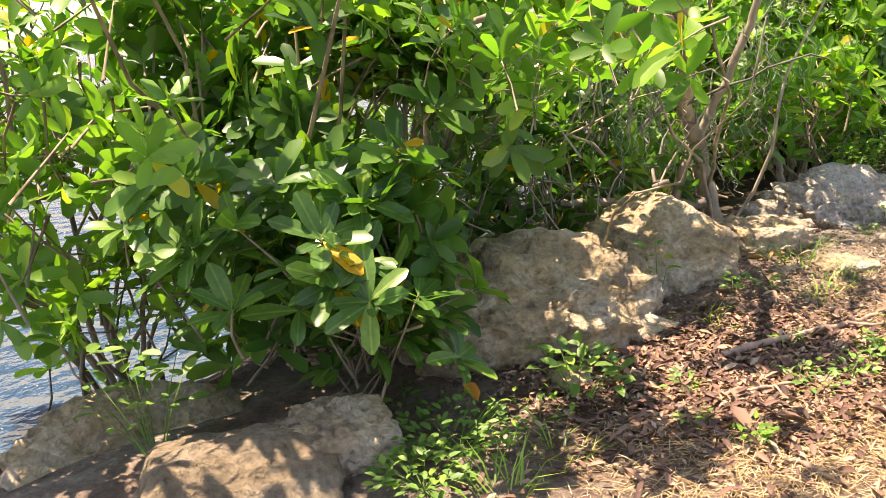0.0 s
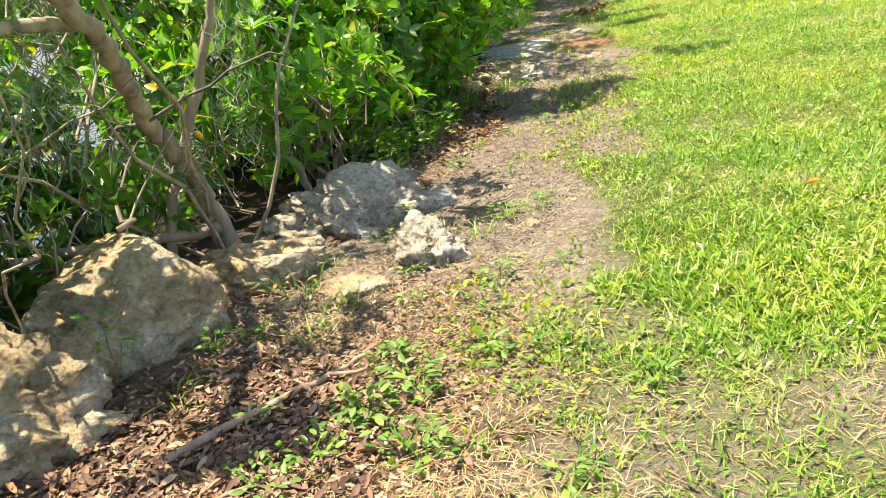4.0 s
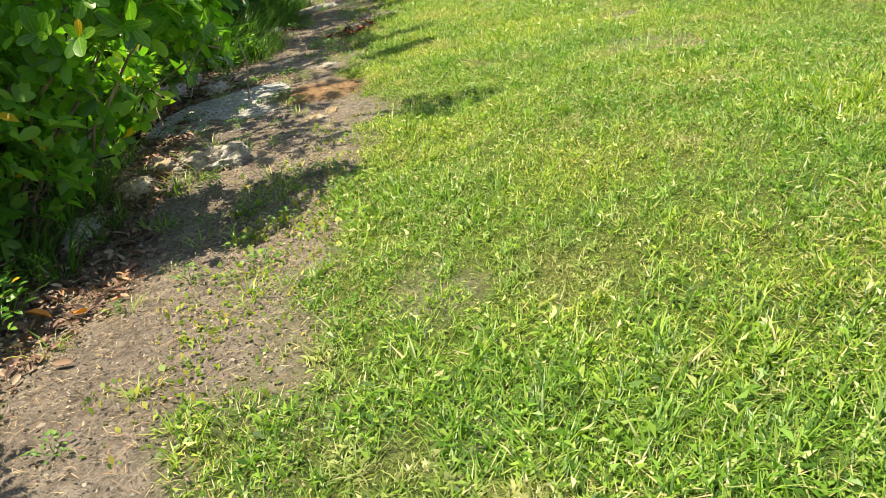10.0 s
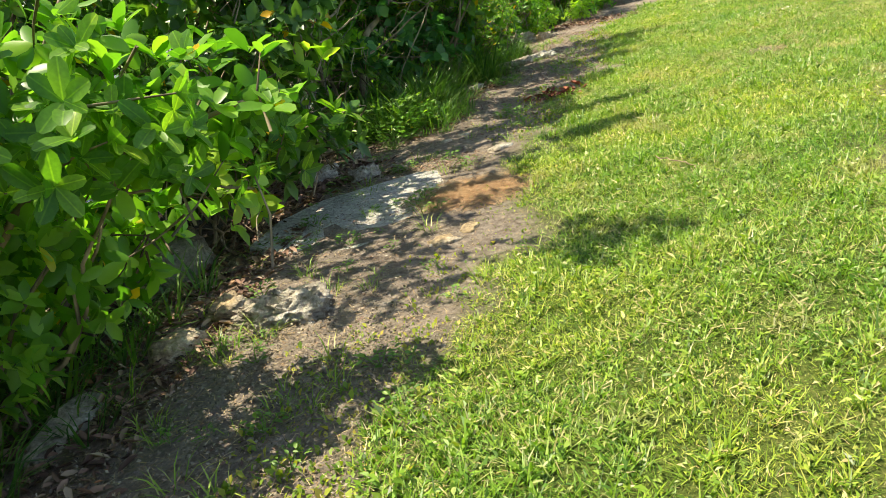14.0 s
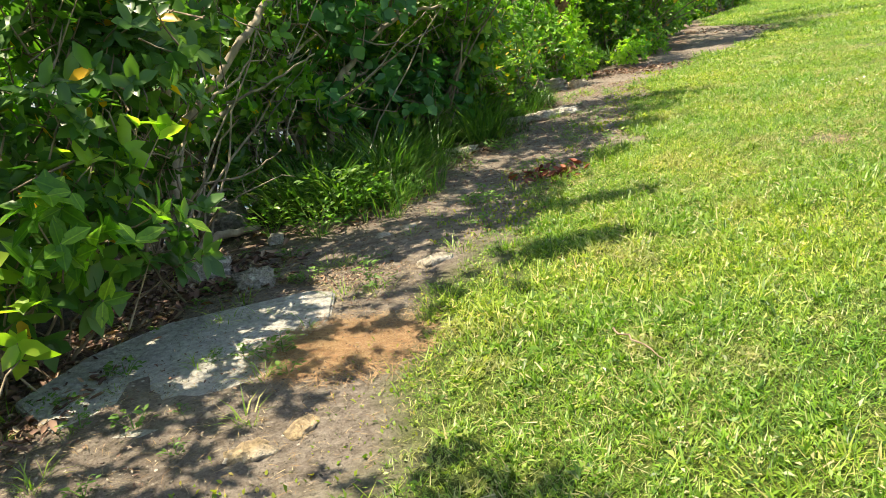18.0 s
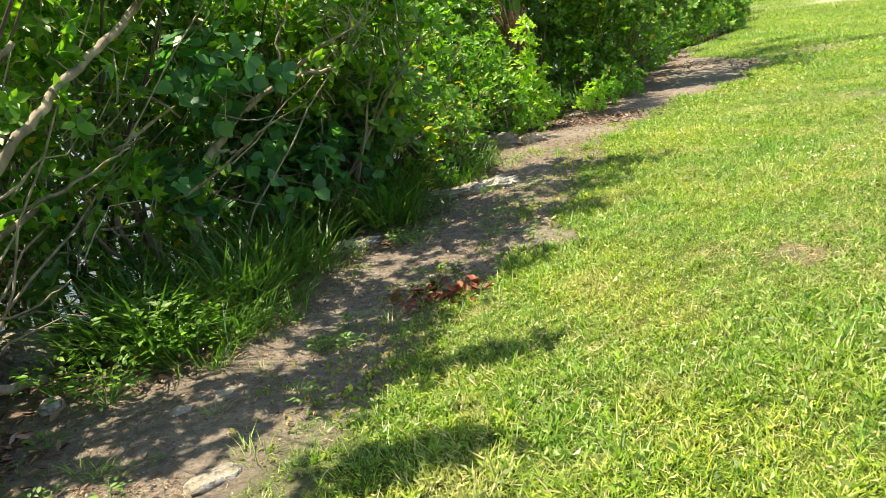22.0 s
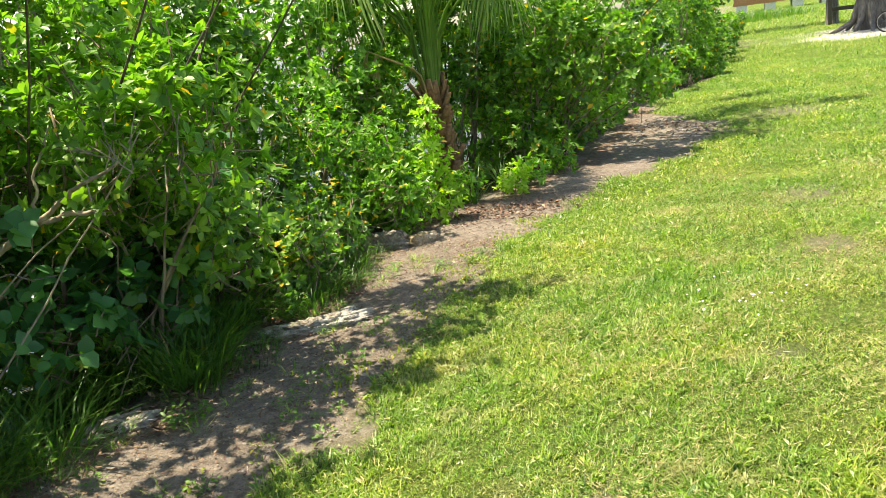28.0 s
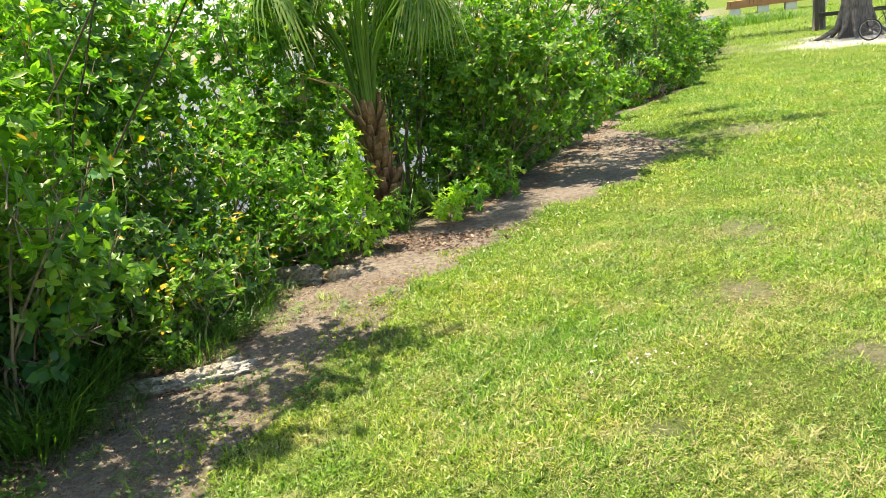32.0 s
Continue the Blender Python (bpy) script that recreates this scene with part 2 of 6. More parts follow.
def stone_material(name, pale, warm, dark, dirt=0.5):
    m, nodes, links, p = material(name)
    big = texture(nodes, links, "Noise", 4.5, 7.0, Roughness=0.62)
    fine = texture(nodes, links, "Noise", 38.0, 8.0, Roughness=0.7)
    pits = texture(nodes, links, "Voronoi", 26.0)
    c = ramp(nodes, links, big.outputs[0], [(0.32, dark), (0.46, warm), (0.62, pale)])
    c2 = blend(nodes, links, 'MULTIPLY', 0.75, c.outputs[0], ramp(nodes, links, fine.outputs[0], [(0.32, (0.42, 0.4, 0.37)), (0.6, (1.1, 1.1, 1.08))]).outputs[0])
    c3 = blend(nodes, links, 'MULTIPLY', dirt, c2, ramp(nodes, links, pits.outputs["Distance"], [(0.06, (0.5, 0.47, 0.42)), (0.3, (1.05, 1.05, 1.05))]).outputs[0])
    links.new(c3, p.inputs["Base Color"])
    p.inputs["Roughness"].default_value = 0.9
    holes = texture(nodes, links, "Voronoi", 58.0)
    b = bump(nodes, links, fine.outputs[0], 1.0, 0.03, p)
    b = bump(nodes, links, holes.outputs["Distance"], 0.5, 0.012, p, b)
    bump(nodes, links, pits.outputs["Distance"], 0.6, 0.025, p, b)
    return m


LIMESTONE = stone_material("limestone", (0.64, 0.55, 0.42), (0.52, 0.39, 0.23), (0.27, 0.22, 0.16))
LIMESTONE_PALE = stone_material("pale_limestone", (0.62, 0.585, 0.53), (0.50, 0.44, 0.35), (0.30, 0.275, 0.235))
# limestone with the front boulder's shade put into a darker brown
LIMESTONE_SHADED = stone_material("shaded_limestone", (0.35, 0.29, 0.21), (0.28, 0.21, 0.13), (0.17, 0.14, 0.10))
LIMESTONE_GREY = stone_material("grey_limestone", (0.36, 0.34, 0.29), (0.28, 0.25, 0.19), (0.14, 0.135, 0.115))
CONCRETE = stone_material("concrete", (0.58, 0.57, 0.53), (0.52, 0.50, 0.46), (0.40, 0.39, 0.355), 0.2)

GROUND, nodes, links, p = material("ground")
at = nodes.new("ShaderNodeAttribute")
at.attribute_name = "soil"
sp = nodes.new("ShaderNodeSeparateColor")
links.new(at.outputs["Color"], sp.inputs[0])
n1 = texture(nodes, links, "Noise", 1.7, 6.0)
n2 = texture(nodes, links, "Noise", 17.0, 8.0, Roughness=0.72)
n3 = texture(nodes, links, "Noise", 90.0, 4.0, Roughness=0.7)
dirt = ramp(nodes, links, n2.outputs[0], [(0.26, (0.15, 0.125, 0.105)), (0.44, (0.26, 0.225, 0.19)), (0.58, (0.36, 0.32, 0.275)), (0.78, (0.50, 0.46, 0.40))])
dirt2 = blend(nodes, links, 'MULTIPLY', 0.7, dirt.outputs[0], ramp(nodes, links, n1.outputs[0], [(0.3, (0.62, 0.56, 0.52)), (0.7, (1.15, 1.12, 1.08))]).outputs[0])
dirt3 = blend(nodes, links, 'MULTIPLY', 0.6, dirt2, ramp(nodes, links, n3.outputs[0], [(0.3, (0.5, 0.47, 0.45)), (0.65, (1.2, 1.18, 1.15))]).outputs[0])
nt = texture(nodes, links, "Noise", 55.0, 6.0, Roughness=0.8)
turf = ramp(nodes, links, nt.outputs[0], [(0.30, (0.035, 0.06, 0.010)), (0.45, (0.10, 0.16, 0.025)), (0.60, (0.19, 0.255, 0.045)), (0.75, (0.34, 0.36, 0.11))])
turf2 = blend(nodes, links, 'MULTIPLY', 0.7, turf.outputs[0], ramp(nodes, links, n1.outputs[0], [(0.3, (0.55, 0.72, 0.5)), (0.5, (0.95, 0.97, 0.9)), (0.7, (1.35, 1.1, 1.3))]).outputs[0])
# thatch where blades stand, the dark of their gaps put into its colour
shaded_thatch = ramp(nodes, links, nt.outputs[0], [(0.32, (0.032, 0.048, 0.011)), (0.48, (0.10, 0.14, 0.028)), (0.66, (0.25, 0.28, 0.072))])
turf3 = blend(nodes, links, 'MIX', at.outputs["Alpha"], turf2, shaded_thatch.outputs[0])
wide = texture(nodes, links, "Noise", 0.5, 12.0, Roughness=0.82)
turf4 = blend(nodes, links, 'MULTIPLY', 0.8, turf3, ramp(nodes, links, wide.outputs[0], [(0.36, (0.6, 0.76, 0.6)), (0.52, (1.0, 1.0, 1.0)), (0.66, (1.45, 1.1, 1.7))]).outputs[0])
c = blend(nodes, links, 'MIX', sp.outputs[0], turf4, dirt3)
sand_at = nodes.new("ShaderNodeAttribute")
sand_at.attribute_name = "sand"
sand = ramp(nodes, links, n2.outputs[0], [(0.3, (0.50, 0.44, 0.38)), (0.6, (0.72, 0.66, 0.59))])
c = blend(nodes, links, 'MIX', sand_at.outputs["Fac"], c, sand.outputs[0])
mulch = ramp(nodes, links, n2.outputs[0], [(0.3, (0.08, 0.045, 0.03)), (0.5, (0.20, 0.12, 0.08)), (0.75, (0.36, 0.25, 0.17))])
c = blend(nodes, links, 'MIX', sp.outputs[1], c, mulch.outputs[0])
# near-black ground colour for the bank behind the hedge's foot
dark_bank = ramp(nodes, links, n2.outputs[0], [(0.3, (0.018, 0.014, 0.010)), (0.7, (0.07, 0.05, 0.035))])
c = blend(nodes, links, 'MIX', sp.outputs[2], c, dark_bank.outputs[0])
links.new(c, p.inputs["Base Color"])
p.inputs["Roughness"].default_value = 0.95
p.inputs["Specular IOR Level"].default_value = 0.15
nr = texture(nodes, links, "Noise", 7.0, 3.0)
b = bump(nodes, links, nr.outputs[0], 0.7, 0.12, p)
b = bump(nodes, links, n2.outputs[0], 1.0, 0.05, p, b)
bump(nodes, links, n3.outputs[0], 0.7, 0.01, p, b)

WATER, nodes, links, p = material("water")
p.inputs["Base Color"].default_value = (0.02, 0.05, 0.085, 1)
p.inputs["Roughness"].default_value = 0.06
p.inputs["IOR"].default_value = 1.33
n = texture(nodes, links, "Noise", 5.0, 4.0)
bump(nodes, links, n.outputs[0], 0.9, 0.16, p)


# ---- mesh helpers ----
def raw_mesh(name, verts, loops, sizes, mat):
    me = bpy.data.meshes.new(name)
    verts = np.asarray(verts, np.float32).reshape(-1, 3)
    loops = np.asarray(loops, np.int32).ravel()
    sizes = np.asarray(sizes, np.int32).ravel()
    me.vertices.add(len(verts))
    me.vertices.foreach_set("co", verts.ravel())
    me.loops.add(len(loops))
    me.loops.foreach_set("vertex_index", loops)
    me.polygons.add(len(sizes))
    me.polygons.foreach_set("loop_start", np.concatenate(([0], np.cumsum(sizes)[:-1])).astype(np.int32))
    me.update(calc_edges=True)
    me.validate()
    me.materials.append(mat)
    return me


def smooth(me):
    me.polygons.foreach_set("use_smooth", np.ones(len(me.polygons), bool))
    return me


def raw_part(name, me, parent=None, label=""):
    ob = new(name, me)
    ob.parent = parent
    return tagged(ob, label)


def part(name, bm, mat, parent=None, label="", soft=True):
    me = bpy.data.meshes.new(name)
    bm.to_mesh(me)
    bm.free()
    me.materials.append(mat)
    if soft:
        smooth(me)
    ob = new(name, me)
    ob.parent = parent
    return tagged(ob, label)


def unit(v):
    return v / np.maximum(np.linalg.norm(v, axis=-1, keepdims=True), 1e-9)


# one leaf: along y from 0 to 1, half-width along x, folded along the midrib
def leaf_shape(wide=0.36, tip=0.0, fold=0.10, curl=0.14, widest=0.55):
    y1, y2 = widest * 0.5, widest + 0.17
    a, b = wide * 0.40, wide * 0.46
    v = np.array([(0, 0, 0), (-a, y1, fold * a * 4), (0, y1, 0), (a, y1, fold * a * 4),
                  (-b, y2, fold * b * 4), (0, y2, 0), (b, y2, fold * b * 4), (-tip * wide, 1, 0), (tip * wide, 1, 0)], float)
    v[:, 2] -= curl * v[:, 1] ** 2
    faces = [(0, 2, 1), (0, 3, 2), (1, 2, 5, 4), (2, 3, 6, 5), (4, 5, 8, 7), (5, 6, 8)]
    return v, faces


def broad_leaf(wide=0.7, blunt=0.3, fold=0.06, curl=0.12, shape=(0.62, 1.0, 0.86)):
    """A rounder leaf in more steps, with a blunt tip."""
    v, h = [(0, 0, 0)], wide / 2
    for y, w in zip((0.2, 0.52, 0.83), shape):
        v += [(-h * w, y, fold * h * w * 4), (0, y, 0), (h * w, y, fold * h * w * 4)]
    v += [(-h * blunt, 0.98, 0), (h * blunt, 0.98, 0)]
    v = np.array(v, float)
    v[:, 2] -= curl * v[:, 1] ** 2
    return v, [(0, 2, 1), (0, 3, 2), (1, 2, 5, 4), (2, 3, 6, 5), (4, 5, 8, 7), (5, 6, 9, 8), (7, 8, 10), (8, 11, 10), (8, 9, 11)]


def plain_leaf(wide=0.5, fold=0.12, curl=0.12):
    v = np.array([(0, 0, 0), (wide * 0.5, 0.5, fold * wide), (0, 1, -curl), (-wide * 0.5, 0.5, fold * wide)], float)
    return v, [(0, 1, 2), (0, 2, 3)]


def hex_leaf(wide=0.5, fold=0.1, curl=0.14):
    h = wide / 2
    v = np.array([(0, 0, 0), (h * 0.9, 0.35, fold * h * 3), (h * 0.85, 0.72, fold * h * 3), (0, 1, 0), (-h * 0.85, 0.72, fold * h * 3), (-h * 0.9, 0.35, fold * h * 3)], float)
    v[:, 2] -= curl * v[:, 1] ** 2
    return v, [(0, 1, 2, 3), (0, 3, 4, 5)]


def blade_shape(wide=0.12, bend=0.35):
    v = np.array([(-wide / 2, 0, 0), (wide / 2, 0, 0), (wide * 0.4, 0.55, -bend * 0.25), (-wide * 0.4, 0.55, -bend * 0.25), (0, 1, -bend)], float)
    return v, [(0, 1, 2, 3), (3, 2, 4)]


def sprinkle(name, mat, shape, at, way, up, size, widths=None):
    """Many leaves or blades in one mesh: places, directions, upper sides, lengths."""
    sv, sf = shape
    at, way, up = np.asarray(at, float), unit(np.asarray(way, float)), np.asarray(up, float)
    side = unit(np.cross(way, up) + 1e-6)
    up = np.cross(side, way)
    n = len(at)
    size = np.broadcast_to(np.asarray(size, float), (n,))
    w = size if widths is None else size * widths
    v = at[:, None, :] + side[:, None, :] * (sv[None, :, 0:1] * w[:, None, None]) + way[:, None, :] * (sv[None, :, 1:2] * size[:, None, None]) + up[:, None, :] * (sv[None, :, 2:3] * size[:, None, None])
    flat = np.concatenate([np.array(f) for f in sf])
    loops = (np.arange(n)[:, None] * len(sv) + flat[None, :])
    sizes = np.tile([len(f) for f in sf], n)
    return raw_mesh(name, v, loops, sizes, mat)


def tubes(name, mat, lines, sides=6):
    """Tapered round limbs along lines of (points, start radius, end radius)."""
    V, L, S, base = [], [], [], 0
    for pts, r0, r1 in lines:
        pts = np.asarray(pts, float)
        n = len(pts)
        d = unit(np.gradient(pts, axis=0))
        ref = np.array((0.31, 0.17, 0.93)) if abs(d[:, 2]).mean() < 0.8 else np.array((0.9, 0.2, 0.1))
        u = unit(np.cross(d, ref))
        w = np.cross(d, u)
        r = np.linspace(r0, r1, n)[:, None, None]
        a = np.arange(sides) * 2 * np.pi / sides
        ring = pts[:, None, :] + r * (np.cos(a)[None, :, None] * u[:, None, :] + np.sin(a)[None, :, None] * w[:, None, :])
        V.append(ring.reshape(-1, 3))
        for i in range(n - 1):
            for j in range(sides):
                k = (j + 1) % sides
                L += [base + i * sides + j, base + i * sides + k, base + (i + 1) * sides + k, base + (i + 1) * sides + j]
                S.append(4)
        for i in (0, n - 1):
            L += [base + i * sides + j for j in range(sides)]
            S.append(sides)
        base += n * sides
    return smooth(raw_mesh(name, np.concatenate(V), L, S, mat))


def wander(a, b, n, amount, rng):
    """A crooked line from a to b."""
    a, b = np.asarray(a, float), np.asarray(b, float)
    t = np.linspace(0, 1, n)[:, None]
    off = np.cumsum(rng.normal(0, amount, (n, 3)), axis=0)
    off -= off[0] + (off[-1] - off[0]) * t
    return a + (b - a) * t + off


# ---- the plan: the hedge's foot and the edge of the lawn ----
FOOT = np.array([(-6, -9), (-3.2, -3), (-2.1, 0.2), (-1.5, 1.5), (-0.6, 2.35), (0, 2.65), (0.68, 2.9), (1.1, 3.57), (2.04, 4.29), (2.52, 4.73), (2.76, 5.36), (3.06, 5.95), (3.43, 6.7), (3.7, 7.57),
                 (3.94, 8.5), (4.5, 8.75), (5.07, 9.0), (5.44, 9.86), (5.95, 10.37), (6.38, 11.03), (7.14, 12.16), (7.3, 12.8), (7.8, 13.7), (8.4, 14.1), (9.3, 14.8), (10.8, 16.4), (11.8, 17.9), (13.7, 21.0), (15.5, 22.6), (17.1, 24.2), (19.8, 28.6), (29.4, 45.2), (45, 72), (75, 135), (170, 390)])
EDGE = np.array([(-3, -9), (-0.9, -3), (0.5, 0), (1.15, 1.2), (1.4, 1.8), (1.72, 2.3), (2.15, 2.7), (2.55, 3.14), (2.98, 3.78), (3.28, 4.1), (3.6, 4.62), (3.84, 4.9), (4.33, 5.4), (4.85, 6.2), (4.98, 6.63),
                 (5.31, 7.23), (5.66, 7.9), (6.1, 8.7), (7.03, 9.6), (7.45, 10.3), (7.92, 11.1), (8.48, 12.3), (9.65, 13.6), (10.2, 14.4), (11.3, 15.0), (11.9, 15.6), (12.7, 16.4), (13.3, 17.4), (13.2, 19.2), (13.9, 21.0), (15.5, 22.7), (17.0, 24.4), (19.5, 28.8), (29.0, 45.4), (44.5, 72.3), (74.5, 135.3), (169, 390)])


def offset_from(line, xy):
    """Distance to the line, plus to its right (lawn) side."""
    xy = np.asarray(xy, float)
    best = np.full(len(xy), 1e9)
    sign = np.ones(len(xy))
    low, high = xy[:, 1].min() - 9, xy[:, 1].max() + 9
    for a, b in zip(line[:-1], line[1:]):
        if a[1] > high or b[1] < low:
            continue
        d = b - a
        t = np.clip(((xy - a) @ d) / (d @ d), 0, 1)
        q = xy - (a + t[:, None] * d)
        r = np.hypot(q[:, 0], q[:, 1])
        s = np.where(d[1] * q[:, 0] - d[0] * q[:, 1] >= 0, 1.0, -1.0)
        closer = r < best - 1e-9
        best = np.where(closer, r, best)
        sign = np.where(closer, s, sign)
    return best * sign


def waves(xy, scale, seed):
    """Cheap smooth noise of about unit size."""
    rng = np.random.default_rng(seed)
    out = np.zeros(len(xy))
    for k in range(7):
        ang, ph = rng.uniform(0, 2 * np.pi, 2)
        f = scale * rng.uniform(0.6, 2.2)
        out += np.sin((xy[:, 0] * np.cos(ang) + xy[:, 1] * np.sin(ang)) * f + ph)
    return out / 2.6


WATER_Z = -0.36


def height(xy):
    xy = np.asarray(xy, float)
    s = offset_from(FOOT, xy)
    bank = np.clip(-s - 0.05, 0, None)
    wide = np.clip((xy[:, 1] - 2.6) / 1.8, 0, 1) * 1.15 + 0.35
    z = -np.minimum(bank * 0.14 + np.clip(bank - wide, 0, None) * 0.7, 1.2)
    near = np.clip(1 - np.hypot(xy[:, 0] - 5, xy[:, 1] - 8) / 60, 0, 1)
    z += near * (0.012 * waves(xy, 2.2, 1) + 0.006 * waves(xy, 9.0, 2))
    return z


def put_on(x, y):
    return float(height([(x, y)])[0])


# ---- ground ----
def spread(lo, hi, step, far):
    mid = np.arange(lo, hi + step / 2, step)
    out, d = [], step
    while not out or out[-1] < far:
        d *= 1.14
        out.append((out[-1] if out else 0) + d)
    out = np.array(out)
    return np.concatenate((lo - out[::-1], mid, hi + out))


gx, gy = spread(-4, 17, 0.15, 700), spread(-2, 24, 0.15, 700)
X, Y = np.meshgrid(gx, gy)
XY = np.c_[X.ravel(), Y.ravel()]
sR, sL = offset_from(EDGE, XY), offset_from(FOOT, XY)
z = height(XY)
nx, ny = len(gx), len(gy)
i = (np.arange(ny - 1)[:, None] * nx + np.arange(nx - 1)[None, :]).ravel()
me = smooth(raw_mesh("ground", np.c_[XY, z], np.c_[i, i + 1, i + nx + 1, i + nx], np.full(len(i), 4), GROUND))
fuzz = 0.10 * waves(XY, 5.0, 3) + 0.06 * waves(XY, 14.0, 4)
soil = np.clip(0.5 - (sR + fuzz) / 0.22, 0, 1)
BARE = [(8.0, 8.55, 0.26), (10.7, 11.15, 0.34), (6.4, 5.4, 0.5), (6.42, 5.05, 0.3), (2.05, 1.42, 0.36), (1.5, 1.7, 0.48), (1.85, 2.15, 0.2), (2.97, 3.02, 0.06), (2.74, 2.52, 0.07), (3.28, 2.32, 0.09), (3.55, 3.6, 0.06), (4.6, 3.2, 0.08), (2.3, 2.1, 0.10), (9.4, 9.6, 0.2), (10.75, 9.9, 0.24), (7.2, 6.4, 0.25), (22.0, 33.5, 1.6), (23.6, 35.0, 1.3), (11.6, 12.6, 0.5), (12.6, 11.0, 0.6), (9.0, 7.6, 0.35), (14.5, 17.5, 0.7), (16.0, 15.5, 0.8)]
for bx, by, br in BARE:
    soil = np.maximum(soil, np.clip(1.25 - np.hypot(XY[:, 0] - bx, XY[:, 1] - by) / br + 1.0 * fuzz / br, 0, 1) * (0.6 if by > 2 else 0.85))
mulch_at = np.clip(1.35 - np.hypot((XY[:, 0] - 0.75) / 1.0, (XY[:, 1] - 2.15) / 0.85) + fuzz * 1.5, 0, 1)
mulch_at = np.maximum(mulch_at, np.clip(1 - np.abs(sL - 0.12 - fuzz) / 0.22, 0, 1) * 0.8)
mulch_at *= np.clip(1 - (sR + 0.25) / 0.3, 0, 1)
# near-black tone sets in 0.12 m behind the hedge's foot
dark_bank_at = np.clip((-sL - 0.12) / 0.3, 0, 1) * (XY[:, 1] < 40)
bladed = np.clip((4.6 - sR) / 1.0, 0, 1) * np.clip((14.0 - XY[:, 1]) / 1.5, 0, 1) * np.clip((XY[:, 1] + 0.6) / 1.0, 0, 1)
attr = me.color_attributes.new("soil", 'FLOAT_COLOR', 'POINT')
attr.data.foreach_set("color", np.c_[soil, mulch_at, dark_bank_at, bladed].astype(np.float32).ravel())
sandy = np.zeros(len(XY))
SAND = [(25.6, 30.6, 1.9), (27.6, 29.6, 2.6), (29.6, 28.6, 3.0), (27.8, 32.6, 2.6), (31.5, 31.5, 4.0), (34, 27, 4.5)]
for bx, by, br in SAND:
    sandy = np.maximum(sandy, np.clip((1.2 - np.hypot(XY[:, 0] - bx, XY[:, 1] - by) / br) * 3 + 2.0 * fuzz, 0, 1))
me.color_attributes.new("sand", 'FLOAT_COLOR', 'POINT').data.foreach_set("color", np.repeat(sandy, 4).astype(np.float32))
tagged(new("ground", me), "mown lawn with a trodden strip of bare grey soil beside the hedge", "ground", kind="structure")

bm = bmesh.new()
bmesh.ops.create_grid(bm, x_segments=1, y_segments=1, size=700)
water = part("water", bm, WATER, None, soft=False)
water.location = (0, 0, WATER_Z)
tagged(water, "rippled blue pond water reflecting the sky", "water", kind="structure")


# ---- hedge shrubs ----
def cloud(blobs, n, rng, shell=0.55, clump=0.0):
    """Places in a set of ellipsoids, more of them near the skin, with the way outwards; clump gathers them into bunches of that size."""
    if clump:
        P, out, which = cloud(blobs, max(6, n // 6), rng, shell)
        pick = rng.integers(0, len(P), n)
        return P[pick] + rng.normal(0, clump, (n, 3)), unit(out[pick] + rng.normal(0, 0.25, (n, 3))), which[pick]
    vol = np.array([b[3] * b[4] * b[5] for b in blobs]) ** 0.8
    which = rng.choice(len(blobs), n, p=vol / vol.sum())
    B = np.array(blobs)[which]
    d = unit(rng.normal(size=(n, 3)))
    r = np.where(rng.random(n) < shell, rng.uniform(0.75, 1.12, n), rng.random(n) ** 0.5 * 0.95)
    lump = 1 + 0.16 * np.sin(d[:, 0] * 7 + which) + 0.14 * np.sin(d[:, 1] * 9 + d[:, 2] * 6)
    P = B[:, :3] + d * B[:, 3:] * (r * lump)[:, None]
    return P, unit(d / B[:, 3:]), which


def rosettes(tips, axis, count, spread_deg, length, rng, droop=0.0):
    n = len(tips)
    ref = unit(rng.normal(size=(n, 3)))
    u = unit(np.cross(axis, ref))
    w = np.cross(axis, u)
    at, way, up, size = [], [], [], []
    for k in range(count):
        a = k * 2.4 + rng.uniform(-0.35, 0.35, n)
        th = np.radians(spread_deg * (1.0 - 0.45 * k / count) + rng.normal(0, 9, n))
        radial = np.cos(a)[:, None] * u + np.sin(a)[:, None] * w
        d = axis * np.cos(th)[:, None] + radial * np.sin(th)[:, None]
        d[:, 2] -= droop
        keep = rng.random(n) < 0.9
        at.append((tips - axis * (0.03 * k / count))[keep])
        way.append(d[keep])
        up.append((axis * np.sin(th)[:, None] - radial * np.cos(th)[:, None])[keep])
        size.append((length * rng.uniform(0.6, 1.1, n))[keep])
    return np.concatenate(at), np.concatenate(way), np.concatenate(up), np.concatenate(size)


def curve_through(points, n):
    pts = np.asarray(points, float)
    t, tt = np.linspace(0, 1, len(pts)), np.linspace(0, 1, n)
    return np.stack([np.interp(tt, t, pts[:, c]) for c in range(3)], axis=1)


